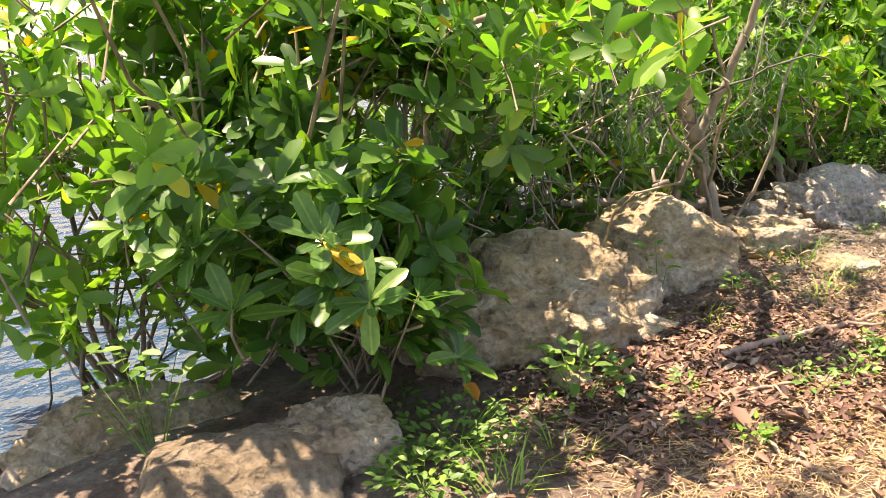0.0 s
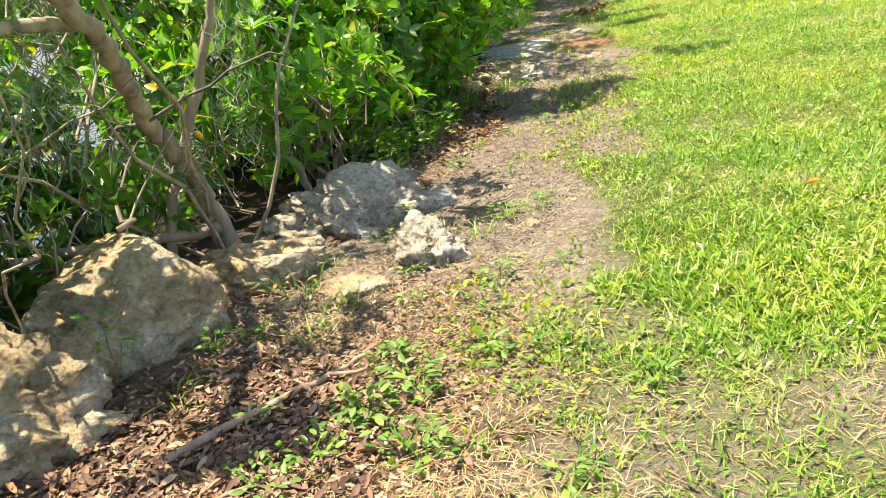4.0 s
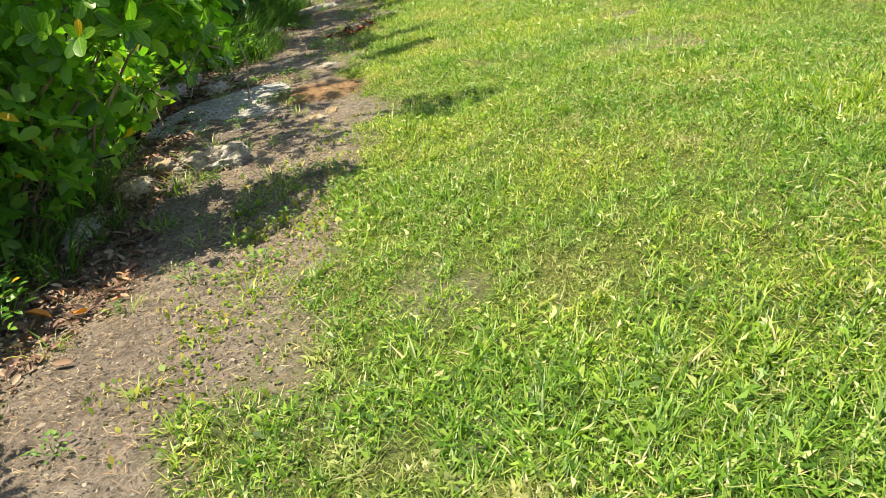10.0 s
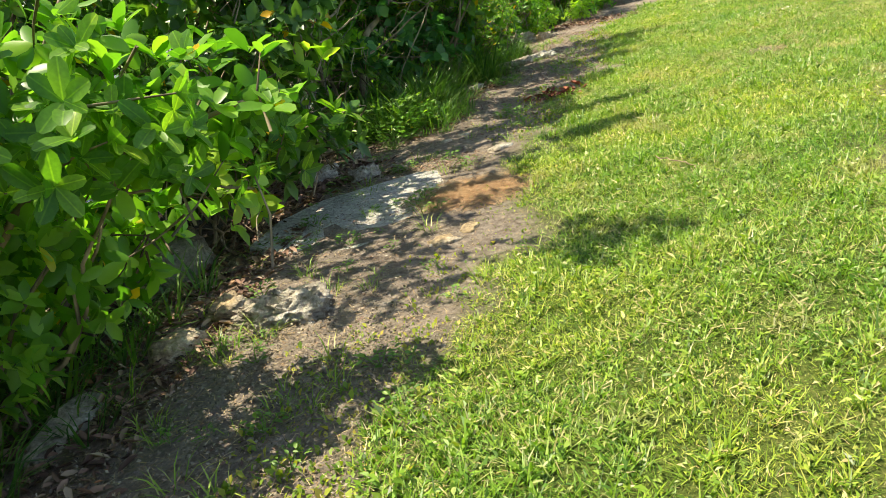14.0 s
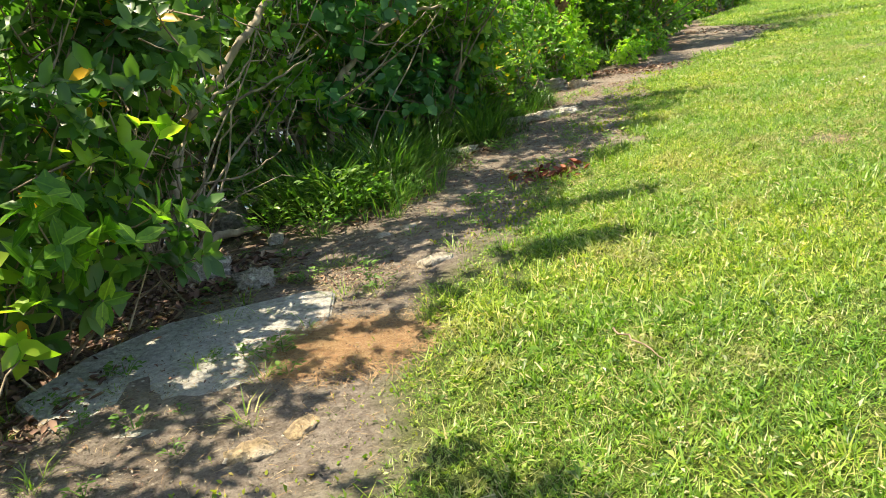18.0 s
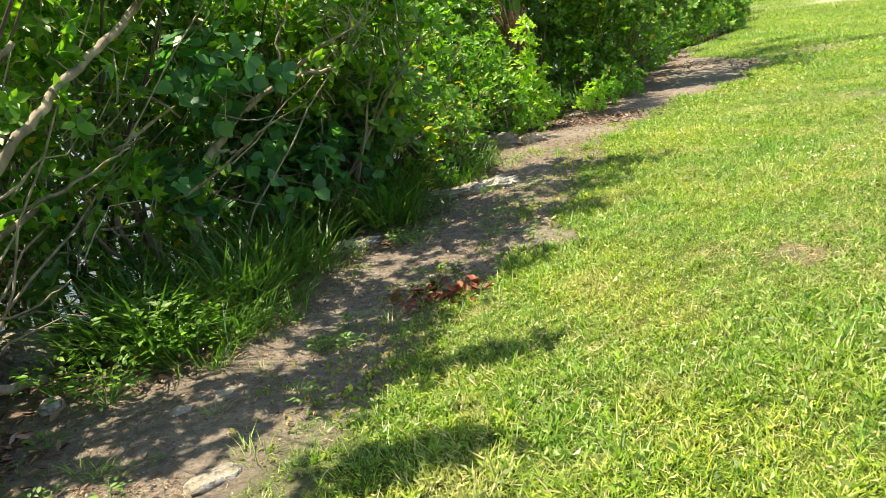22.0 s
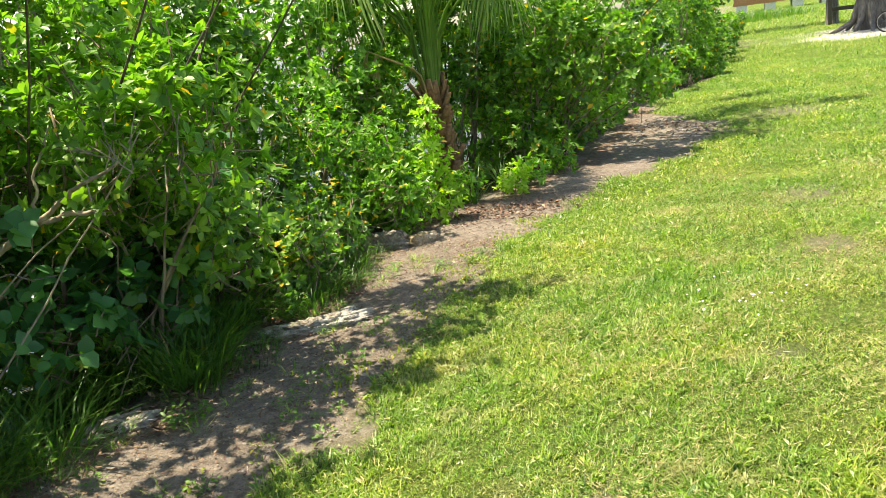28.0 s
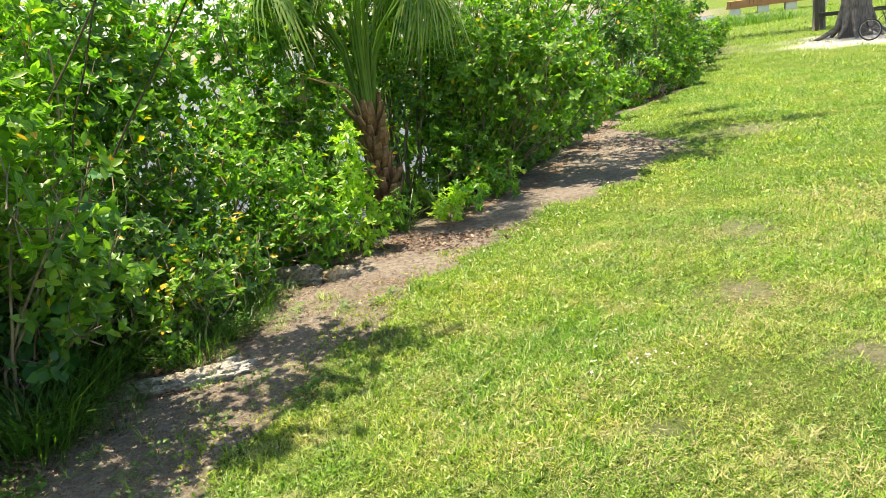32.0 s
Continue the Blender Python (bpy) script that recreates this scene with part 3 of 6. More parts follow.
def shrub(name, base, blobs, tips, leaf, length, seed, label, category="shrub", count=7, mat=None, bark=None, stems=4, stem_r=0.02, spread_deg=70, upward=0.6, droop=0.0, shell=0.55, twig=0.25, limbs=None, floor=0.02, group="hedge shrubs", thin_twigs=260, near_leaves=None, clump=0.075, twig_r=0.0055):
    rng = np.random.default_rng(seed)
    mat, bark = mat or LEAF_BRIGHT, bark or BARK
    bz = put_on(*base)
    ob = new(name)
    ob.location = (base[0], base[1], bz)
    org = np.array((base[0], base[1], bz))
    tagged(ob, label, category, group)
    P, out, which = cloud(blobs, tips, rng, shell, clump)
    keep = P[:, 2] > height(P[:, :2]) + floor
    P, out, which = P[keep], out[keep], which[keep]
    axis = unit(out * 0.8 + np.array((0, 0, upward)) + rng.normal(0, 0.35, P.shape))
    at, way, up, size = rosettes(P, axis, count, spread_deg, length, rng, droop)
    if near_leaves:
        # the leaves nearest to the path, each a piece of its own
        mesh, mat_piece, towards, number = near_leaves
        order = np.argsort(np.linalg.norm(at - np.array(towards), axis=1))[:number]
        rest = np.ones(len(at), bool)
        rest[order] = False
        side = unit(np.cross(unit(way), up))
        for q in order:
            f, s = unit(way[q]), side[q]
            m = Matrix((s, f, np.cross(s, f))).transposed().to_4x4()
            lf = new("leaf", mesh)
            lf.parent = ob
            lf.matrix_basis = Matrix.Translation(at[q] - org) @ m @ Matrix.Scale(float(size[q]), 4)
        at, way, up, size = at[rest], way[rest], up[rest], size[rest]
    tagged(raw_part("crown", sprinkle("crown", mat, leaf, at - org, way, up, size), ob, "leaves in rosettes"), kind="stuff")
    per = -(-stems // len(blobs))
    for b in blobs:
        for s in range(per):
            start = org + rng.normal(0, 0.07, 3) * (1, 1, 0) - (0, 0, 0.03)
            end = np.array(b[:3]) + rng.normal(0, 0.35, 3) * b[3:]
            raw_part("stem", tubes("stem", bark, [(wander(start - org, end - org, 9, 0.035, rng), stem_r * rng.uniform(0.7, 1.1), stem_r * 0.35)], 6), ob)
    tw = []
    for q in rng.choice(len(P), min(len(P), thin_twigs), replace=False):
        a = P[q] - axis[q] * twig * rng.uniform(0.6, 1.3) + rng.normal(0, 0.03, 3)
        tw.append((np.array([a, (a + P[q]) / 2 + rng.normal(0, 0.012, 3), P[q]]) - org, twig_r, twig_r * 0.5))
    if tw:
        tagged(raw_part("twig_growth", tubes("twig_growth", bark, tw, 3), ob), kind="stuff")
    for pts, r0, r1 in limbs or []:
        fine = curve_through(pts, 5 * len(pts))
        fine += rng.normal(0, 0.006, fine.shape)
        raw_part("limb", tubes("limb", bark, [(fine - org, r0, r1)], 8), ob)
    return ob


MANGROVE = leaf_shape(0.37, 0.03, 0.08, 0.16, 0.58)
ROUND = broad_leaf(0.48, 0.32)
MANGROVE_NEAR = broad_leaf(0.36, 0.22, 0.07, 0.16, (0.5, 0.95, 0.9))
OVAL = leaf_shape(0.50, 0.03, 0.08, 0.14, 0.48)
HEART = leaf_shape(0.95, 0.03, 0.05, 0.12, 0.36)
PLAIN = plain_leaf(0.46)
HEX = hex_leaf()


def piece_mesh(shape, mat):
    return raw_mesh("leaf", shape[0], np.concatenate([np.array(f) for f in shape[1]]), [len(f) for f in shape[1]], mat)


OVAL_LEAF, SLIM_LEAF = piece_mesh(OVAL, LEAF_BRIGHT_PIECE), piece_mesh(MANGROVE, LEAF_BRIGHT_PIECE)
DARK_LEAF, BRIGHT_LEAF = piece_mesh(MANGROVE_NEAR, LEAF_DARK_PIECE), piece_mesh(ROUND, LEAF_BRIGHT_PIECE)

shrub("mangrove_shrub", (-0.75, 2.75), [(-0.52, 2.15, 0.38, 0.38, 0.3, 0.26), (-0.24, 2.0, 0.31, 0.1, 0.07, 0.1), (-0.26, 2.3, 0.43, 0.15, 0.1, 0.1), (-0.45, 2.14, 0.32, 0.15, 0.12, 0.1), (-0.42, 2.35, 0.55, 0.32, 0.25, 0.2), (-0.5, 2.6, 0.85, 0.7, 0.42, 0.34), (-0.75, 2.45, 1.08, 0.5, 0.35, 0.2), (-0.42, 2.68, 1.05, 0.35, 0.28, 0.2), (-0.95, 1.85, 1.38, 0.45, 0.28, 0.12), (-0.2, 2.05, 1.36, 0.26, 0.18, 0.09)], 430, MANGROVE_NEAR, 0.142, 11,
      "mangrove shrub with dark glossy leaf rosettes leaning over boulders", mat=LEAF_DARK, stems=12, stem_r=0.012, count=9, spread_deg=82, near_leaves=(DARK_LEAF, None, (-0.1, 0.8, 0.7), 290))
shrub("mangrove_shrub", (-1.5, 2.95), [(-1.35, 2.55, 0.62, 0.42, 0.35, 0.45), (-1.75, 2.9, 1.0, 0.5, 0.45, 0.4), (-1.2, 2.5, 0.2, 0.25, 0.2, 0.2), (-1.34, 2.25, 0.45, 0.22, 0.18, 0.22), (-1.2, 2.15, 0.85, 0.42, 0.3, 0.25), (-1.6, 2.4, 1.3, 0.5, 0.4, 0.25)], 300, MANGROVE_NEAR, 0.125, 12,
      "sunlit mangrove shrub hanging over the pond", mat=LEAF_OLIVE, stems=8, stem_r=0.016, shell=0.7)
shrub("mangrove_shrub", (-0.7, 3.7), [(-0.9, 3.4, 1.0, 0.7, 0.4, 0.4), (-0.1, 3.5, 1.05, 0.6, 0.4, 0.4)], 300, MANGROVE, 0.125, 27,
      "mangrove shrub with bare grey twigs below its crown", stems=14, stem_r=0.018, bark=BARK_PALE)
shrub("mangrove_shrub", (0.35, 3.55), [(0.1, 3.25, 0.30, 0.4, 0.2, 0.22), (0.55, 3.65, 0.38, 0.35, 0.2, 0.28), (-0.35, 3.1, 0.35, 0.35, 0.25, 0.3), (1.05, 4.05, 0.4, 0.35, 0.22, 0.3)], 330, MANGROVE, 0.11, 43,
      "low mangrove shoots behind the boulders", mat=LEAF_DARK, stems=14, stem_r=0.009, bark=BARK_PALE)
shrub("mangrove_tree", (1.02, 3.72), [(0.45, 3.0, 1.22, 0.6, 0.4, 0.22), (1.2, 3.7, 1.35, 0.6, 0.4, 0.3), (-0.3, 2.9, 1.3, 0.4, 0.3, 0.2), (0.52, 2.45, 1.42, 0.26, 0.18, 0.06)], 350, MANGROVE_NEAR, 0.115, 13,
      "mangrove tree with a bent bare trunk behind the boulders", "tree", mat=LEAF_SHADE, stems=4, stem_r=0.010, bark=BARK_PALE, twig=0.09, twig_r=0.0038,
      limbs=[([(1.06, 3.74, -0.05), (1.0, 3.68, 0.2), (0.96, 3.6, 0.36), (0.9, 3.5, 0.47), (0.83, 3.35, 0.62), (0.78, 3.1, 0.8), (0.74, 2.9, 0.92), (0.66, 2.75, 1.05), (0.5, 2.5, 1.25)], 0.04, 0.024),
             ([(0.8, 3.55, 0.05), (0.86, 3.53, 0.3), (0.95, 3.5, 0.49), (1.04, 3.45, 0.7), (1.13, 3.4, 0.93), (1.2, 3.38, 1.3)], 0.024, 0.014), ([(0.74, 2.9, 0.95), (0.35, 2.6, 1.0), (0.0, 2.3, 1.05)], 0.02, 0.010), ([(1.0, 3.6, 0.12), (0.7, 3.5, 0.16), (0.3, 3.35, 0.25)], 0.026, 0.016),
             ([(1.5, 4.0, -0.05), (1.42, 3.95, 0.2), (1.36, 3.9, 0.34)], 0.02, 0.012)])
shrub("mangrove_sapling", (0.3, 3.02), [(0.22, 1.78, 1.0, 0.42, 0.22, 0.09), (0.0, 2.35, 0.98, 0.4, 0.25, 0.16)], 62, MANGROVE_NEAR, 0.098, 53,
      "slender mangrove sapling with pale bare twigs leaning over the boulders", "tree", mat=LEAF_SHADE, stems=2, stem_r=0.005, bark=BARK_PALE, twig=0.13, twig_r=0.003, count=6)
shrub("mangrove_shrub", (1.75, 4.45), [(1.5, 4.4, 0.45, 0.42, 0.3, 0.4), (1.95, 4.65, 0.36, 0.32, 0.3, 0.34), (1.4, 4.8, 0.95, 0.6, 0.4, 0.45), (1.55, 4.05, 0.55, 0.3, 0.2, 0.26), (2.0, 4.45, 0.3, 0.16, 0.16, 0.16)], 430, MANGROVE, 0.105, 14,
      "bushy mangrove shrub with a few yellow leaves by the soil strip", mat=LEAF_BRIGHT, near_leaves=(SLIM_LEAF, None, (2.4, 3.0, 0.8), 260), stems=12, stem_r=0.016)
# shaded part of the hedge, its darkness carried by the leaf colour
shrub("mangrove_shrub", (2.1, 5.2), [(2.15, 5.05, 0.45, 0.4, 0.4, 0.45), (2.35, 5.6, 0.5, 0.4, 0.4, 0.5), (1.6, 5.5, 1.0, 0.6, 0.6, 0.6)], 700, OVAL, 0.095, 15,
      "dense leafy shrub with the hedge's shade put into its dark leaves", mat=LEAF_DARK, stems=6, stem_r=0.016)
shrub("sea_grape_shrub", (2.45, 5.5), [(3.42, 5.15, 0.92, 0.32, 0.2, 0.14), (3.08, 5.12, 0.94, 0.35, 0.25, 0.2), (3.25, 5.22, 0.72, 0.32, 0.2, 0.2), (2.6, 5.2, 0.78, 0.36, 0.24, 0.24), (2.5, 5.6, 0.95, 0.4, 0.5, 0.3), (2.97, 5.12, 1.22, 0.4, 0.28, 0.16), (2.6, 5.4, 1.15, 0.35, 0.35, 0.2)], 800, ROUND, 0.098, 16,
      "shrub with large round sunlit leaves overhanging the soil", mat=LEAF_BRIGHT, count=6, stems=6, stem_r=0.012, thin_twigs=90, near_leaves=(BRIGHT_LEAF, None, (3.5, 3.6, 1.2), 280),
      limbs=[([(2.45, 5.5, 0.0), (2.65, 5.35, 0.5), (3.0, 5.2, 0.8), (3.7, 5.13, 0.91)], 0.02, 0.006), ([(2.45, 5.5, 0.2), (2.6, 5.2, 0.6), (2.95, 4.95, 0.95)], 0.016, 0.006)])
shrub("hedge_shrub", (2.4, 5.35), [(3.0, 5.5, 0.55, 0.3, 0.2, 0.24), (2.45, 5.35, 0.5, 0.34, 0.3, 0.36), (2.2, 5.1, 0.42, 0.25, 0.2, 0.32), (2.7, 5.85, 0.6, 0.3, 0.3, 0.35)], 640, OVAL, 0.095, 44,
      "dense dark shrub with small leaves below the round-leaved boughs", mat=LEAF_BRIGHT, count=6, stems=8, stem_r=0.009, bark=BARK_DARK, thin_twigs=60)
shrub("mangrove_tree", (2.3, 6.7), [(2.5, 6.7, 1.7, 0.6, 0.6, 0.6), (2.9, 7.4, 2.1, 0.6, 0.6, 0.35), (2.85, 6.6, 0.5, 0.4, 0.5, 0.4), (2.0, 6.4, 1.6, 0.5, 0.4, 0.4)], 560, OVAL, 0.105, 28,
      "taller mangrove tree shading the soil strip", "tree", mat=LEAF_SHADE, bark=BARK_PALE, stems=10, stem_r=0.022)
shrub("buttonwood_tree", (3.75, 8.75), [(3.3, 8.4, 1.9, 0.9, 0.8, 0.5), (3.75, 8.1, 0.6, 0.28, 0.25, 0.4), (4.6, 9.8, 2.0, 0.9, 0.8, 0.5), (3.2, 9.2, 1.5, 0.8, 0.8, 0.6), (4.1, 9.5, 1.3, 0.6, 0.5, 0.2), (3.4, 8.6, 0.9, 0.35, 0.5, 0.4), (3.95, 9.0, 1.05, 0.4, 0.35, 0.3), (4.5, 9.75, 0.85, 0.45, 0.35, 0.25), (3.6, 8.15, 1.2, 0.3, 0.3, 0.35)], 1250, OVAL, 0.10, 17,
      "crooked multi-stemmed tree with pale twisting limbs over the water", "tree", mat=LEAF_BRIGHT, bark=BARK_PALE, stems=2, stem_r=0.012,
      limbs=[([(3.9, 8.85, -0.15), (3.95, 8.85, 0.16), (3.95, 8.85, 0.52), (4.06, 8.85, 1.0), (4.13, 8.85, 1.2), (4.25, 8.85, 1.55), (4.3, 8.9, 2.0)], 0.042, 0.024), ([(4.08, 8.93, 1.15), (4.22, 9.0, 1.25), (4.38, 9.0, 1.36), (4.6, 9.05, 1.52)], 0.022, 0.014),
             ([(4.0, 9.0, 0.45), (4.08, 9.3, 0.72), (4.45, 9.3, 0.77), (4.71, 9.3, 0.88), (4.93, 9.3, 0.97)], 0.013, 0.005), ([(3.95, 8.9, 0.2), (4.13, 8.9, 0.35), (4.41, 8.9, 0.36), (4.6, 8.9, 0.47)], 0.009, 0.004),
             ([(3.92, 8.7, -0.02), (4.15, 8.8, 0.05), (4.38, 8.9, 0.04)], 0.032, 0.02), ([(3.82, 8.78, -0.1), (3.9, 8.82, 0.15), (3.98, 8.87, 0.4)], 0.018, 0.014), ([(4.02, 8.75, -0.1), (3.99, 8.8, 0.15), (4.0, 8.9, 0.45)], 0.016, 0.012),
             ([(3.85, 8.8, 0.1), (3.7, 8.6, 0.7), (3.62, 8.5, 1.3), (3.65, 8.4, 1.9)], 0.03, 0.018), ([(4.06, 8.85, 0.98), (3.92, 8.8, 1.25), (3.9, 8.75, 1.7)], 0.022, 0.014), ([(4.15, 9.35, 0.6), (4.6, 9.9, 0.85), (5.2, 10.7, 1.15)], 0.02, 0.008)])
shrub("buttonwood_tree", (4.0, 8.88), [(5.0, 9.9, 2.0, 0.5, 0.5, 0.25), (5.5, 10.6, 2.1, 0.5, 0.4, 0.25), (4.6, 9.7, 1.2, 0.3, 0.3, 0.3)], 260, OVAL, 0.095, 37,
      "leaning tree with thick pale grey limbs over the long grass", "tree", mat=LEAF_SHADE, bark=BARK_PALE, stems=1, stem_r=0.012,
      limbs=[([(3.95, 8.9, -0.1), (3.96, 8.9, 0.3), (3.99, 8.98, 0.63), (4.2, 9.0, 0.8), (4.5, 9.1, 1.12), (4.7, 9.3, 1.33), (4.88, 9.53, 1.48), (5.1, 9.95, 1.72), (5.4, 10.4, 1.85)], 0.03, 0.02), ([(5.0, 9.8, 1.62), (5.2, 9.8, 1.75), (5.5, 9.9, 1.78)], 0.018, 0.01)])
shrub("fallen_tree", (4.95, 10.45), [(6.2, 10.45, 1.45, 0.3, 0.25, 0.2), (5.2, 10.9, 1.2, 0.3, 0.3, 0.25)], 70, OVAL, 0.09, 38,
      "leaning dead limbs with pale bark in the hedge", "tree", mat=LEAF_SHADE, bark=BARK_PALE, stems=1, stem_r=0.01,
      limbs=[([(4.9, 10.4, -0.1), (5.1, 10.55, 0.65), (5.4, 10.6, 0.95), (5.65, 10.65, 1.08), (5.9, 10.6, 1.15), (6.08, 10.5, 1.12)], 0.034, 0.010), ([(5.45, 10.6, 0.97), (5.8, 10.6, 1.18), (6.05, 10.4, 1.32), (6.25, 10.3, 1.4)], 0.018, 0.007), ([(5.2, 10.55, 0.75), (5.35, 10.7, 0.7), (5.6, 10.8, 0.85)], 0.015, 0.006), ([(5.7, 10.62, 1.1), (5.72, 10.7, 1.35), (5.85, 10.75, 1.6)], 0.012, 0.005)])
shrub("vine_tangle", (5.3, 10.9), [(5.45, 11.0, 0.62, 0.45, 0.45, 0.25), (6.2, 12.1, 0.65, 0.35, 0.5, 0.25), (5.0, 10.2, 0.6, 0.3, 0.3, 0.2), (6.1, 11.35, 0.5, 0.4, 0.35, 0.25), (5.7, 10.75, 0.45, 0.3, 0.3, 0.22), (6.35, 11.9, 0.9, 0.35, 0.4, 0.3), (5.25, 10.55, 1.2, 0.4, 0.35, 0.25)], 700, HEART, 0.11, 19,
      "dark blue-green broad-leaved vine draped above the grass", "vine", mat=LEAF_VINE, count=3, stems=6, stem_r=0.008, droop=0.3)


# dark crown, bright near leaves: shade and light put into the leaf colour
shrub("hedge_shrub", (3.35, 7.3), [(3.75, 7.1, 0.62, 0.32, 0.22, 0.26), (3.5, 7.15, 0.45, 0.25, 0.3, 0.35), (4.05, 7.2, 0.42, 0.2, 0.15, 0.2), (3.8, 7.4, 0.95, 0.4, 0.25, 0.2), (3.98, 7.7, 1.1, 0.26, 0.2, 0.25), (4.12, 7.75, 1.2, 0.22, 0.22, 0.2), (3.75, 7.55, 1.35, 0.35, 0.3, 0.25), (3.2, 7.35, 0.62, 0.24, 0.24, 0.34), (3.3, 7.0, 0.42, 0.16, 0.2, 0.26)], 470, OVAL, 0.12, 31,
      "dark shrub with drooping leaves hanging over the slab", mat=LEAF_DARK, stems=6, stem_r=0.01, droop=0.25, count=6, near_leaves=(OVAL_LEAF, None, (4.3, 5.6, 1.0), 110))
shrub("hedge_shrub", (5.9, 11.2), [(6.55, 10.85, 1.5, 0.38, 0.4, 0.42), (6.45, 11.35, 0.75, 0.4, 0.35, 0.35), (6.0, 11.1, 1.3, 0.5, 0.5, 0.6)], 620, OVAL, 0.095, 32,
      "leafy shrub leaning out over the soil strip", mat=LEAF_OLIVE, near_leaves=(OVAL_LEAF, None, (7.2, 9.0, 1.2), 200), stems=9, stem_r=0.014)
shrub("hedge_shrub", (10.3, 16.5), [(11.4, 15.65, 1.0, 0.36, 0.36, 0.42), (11.1, 15.9, 1.45, 0.45, 0.4, 0.4), (10.7, 16.2, 1.2, 0.5, 0.45, 0.6), (10.3, 16.4, 1.5, 0.5, 0.5, 0.5)], 760, OVAL, 0.10, 33,
      "yellow-green sunlit shrub reaching over the soil", mat=LEAF_OLIVE, stems=9, stem_r=0.014)
shrub("hedge_shrub", (6.5, 15.0), [(6.5, 14.9, 2.0, 0.6, 0.6, 0.7), (6.4, 15.2, 1.0, 0.5, 0.5, 0.9)], 700, PLAIN, 0.12, 35,
      "tall leafy shrub at the water's edge", mat=LEAF_BRIGHT, stems=6, stem_r=0.016)
# fills the dark hollow by the water; the shade is in the leaf colour
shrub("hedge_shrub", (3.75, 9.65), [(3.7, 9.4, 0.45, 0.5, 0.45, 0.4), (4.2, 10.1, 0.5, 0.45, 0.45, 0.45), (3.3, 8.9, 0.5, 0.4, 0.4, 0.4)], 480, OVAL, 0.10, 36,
      "shrub by the water with deep shade put into its leaf colour", mat=LEAF_DARK, stems=6, stem_r=0.012)
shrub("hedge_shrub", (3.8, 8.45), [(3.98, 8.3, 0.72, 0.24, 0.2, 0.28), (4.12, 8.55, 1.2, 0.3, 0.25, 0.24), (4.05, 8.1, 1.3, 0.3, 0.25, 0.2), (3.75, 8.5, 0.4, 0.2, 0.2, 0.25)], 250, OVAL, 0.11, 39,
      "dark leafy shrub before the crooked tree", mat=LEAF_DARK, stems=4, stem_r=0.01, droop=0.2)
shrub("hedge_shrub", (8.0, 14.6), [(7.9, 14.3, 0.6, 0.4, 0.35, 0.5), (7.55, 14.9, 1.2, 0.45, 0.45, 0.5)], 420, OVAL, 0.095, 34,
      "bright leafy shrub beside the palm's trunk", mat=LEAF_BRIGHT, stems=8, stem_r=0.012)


# covers bright water behind the slab with leaves coloured as in shade
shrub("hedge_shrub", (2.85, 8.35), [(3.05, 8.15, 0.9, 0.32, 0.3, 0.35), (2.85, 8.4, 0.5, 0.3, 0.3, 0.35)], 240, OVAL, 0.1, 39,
      "shrub behind the slab with shade put into its dark leaf colour", mat=LEAF_DARK, stems=4, stem_r=0.01)
shrub("hedge_shoot", (3.38, 6.98), [(3.54, 6.75, 0.35, 0.1, 0.06, 0.07), (3.38, 6.6, 0.6, 0.08, 0.06, 0.1)], 16, OVAL, 0.12, 37,
      "fresh bright green shoot with paired leaves hanging over the dark hollow", "shoot", mat=LEAF_LIME, stems=2, stem_r=0.005, droop=0.2, count=5, thin_twigs=6)
shrub("hedge_shoot", (3.6, 7.3), [(3.96, 7.15, 0.78, 0.1, 0.07, 0.05), (3.74, 6.9, 0.56, 0.08, 0.06, 0.05)], 12, OVAL, 0.12, 38,
      "bright green shoot with large leaves lit from behind", "shoot", mat=LEAF_LIME, stems=2, stem_r=0.005, droop=0.2, count=4, thin_twigs=6)

# tall thin trees behind, whose light crowns shade the strip
def overhang(y, seed, spots):
    (fx, fy), away = foot_at(y)
    base = (fx + away[0] * 1.7, fy + away[1] * 1.7)
    blobs = [(sx + 0.17, sy - 0.11, h, rx, ry, 0.22) for sx, sy, h, rx, ry in spots]
    rng = np.random.default_rng(seed)
    shrub("mangrove_tree", base, blobs, ((118 if y < 9.5 else 150) if 8 < y < 13 else (64 if y < 8 else 48) if y < 15 else 220) * len(blobs), OVAL, 0.09, seed, "slender tree with a thin crown above the hedge", "tree", mat=LEAF_BRIGHT, count=6, stems=len(blobs), stem_r=0.015, bark=BARK_DARK, thin_twigs=60, upward=0.9, shell=0.4, clump=0.0)


def foot_at(y):
    x = np.interp(y, FOOT[:, 1], FOOT[:, 0])
    dx = np.interp(y + 0.5, FOOT[:, 1], FOOT[:, 0]) - np.interp(y - 0.5, FOOT[:, 1], FOOT[:, 0])
    away = unit(np.array((-1.0, dx)))
    return np.array((x, y)), away


overhang(6.2, 51, [(4.05, 6.1, 2.8, 0.34, 0.3), (3.2, 6.3, 2.6, 0.5, 0.4)])
overhang(7.4, 52, [(3.7, 7.3, 2.7, 0.5, 0.45), (3.3, 6.9, 2.5, 0.4, 0.4), (4.3, 7.75, 2.8, 0.35, 0.3)])
overhang(8.6, 53, [(5.0, 7.95, 2.8, 0.42, 0.13), (4.3, 8.6, 2.7, 0.55, 0.45), (4.9, 8.75, 2.8, 0.4, 0.3), (5.5, 8.65, 2.8, 0.3, 0.12), (5.1, 9.15, 2.7, 0.4, 0.3)])
overhang(9.9, 54, [(5.2, 9.6, 2.7, 0.5, 0.45), (5.8, 9.9, 2.8, 0.4, 0.3)])
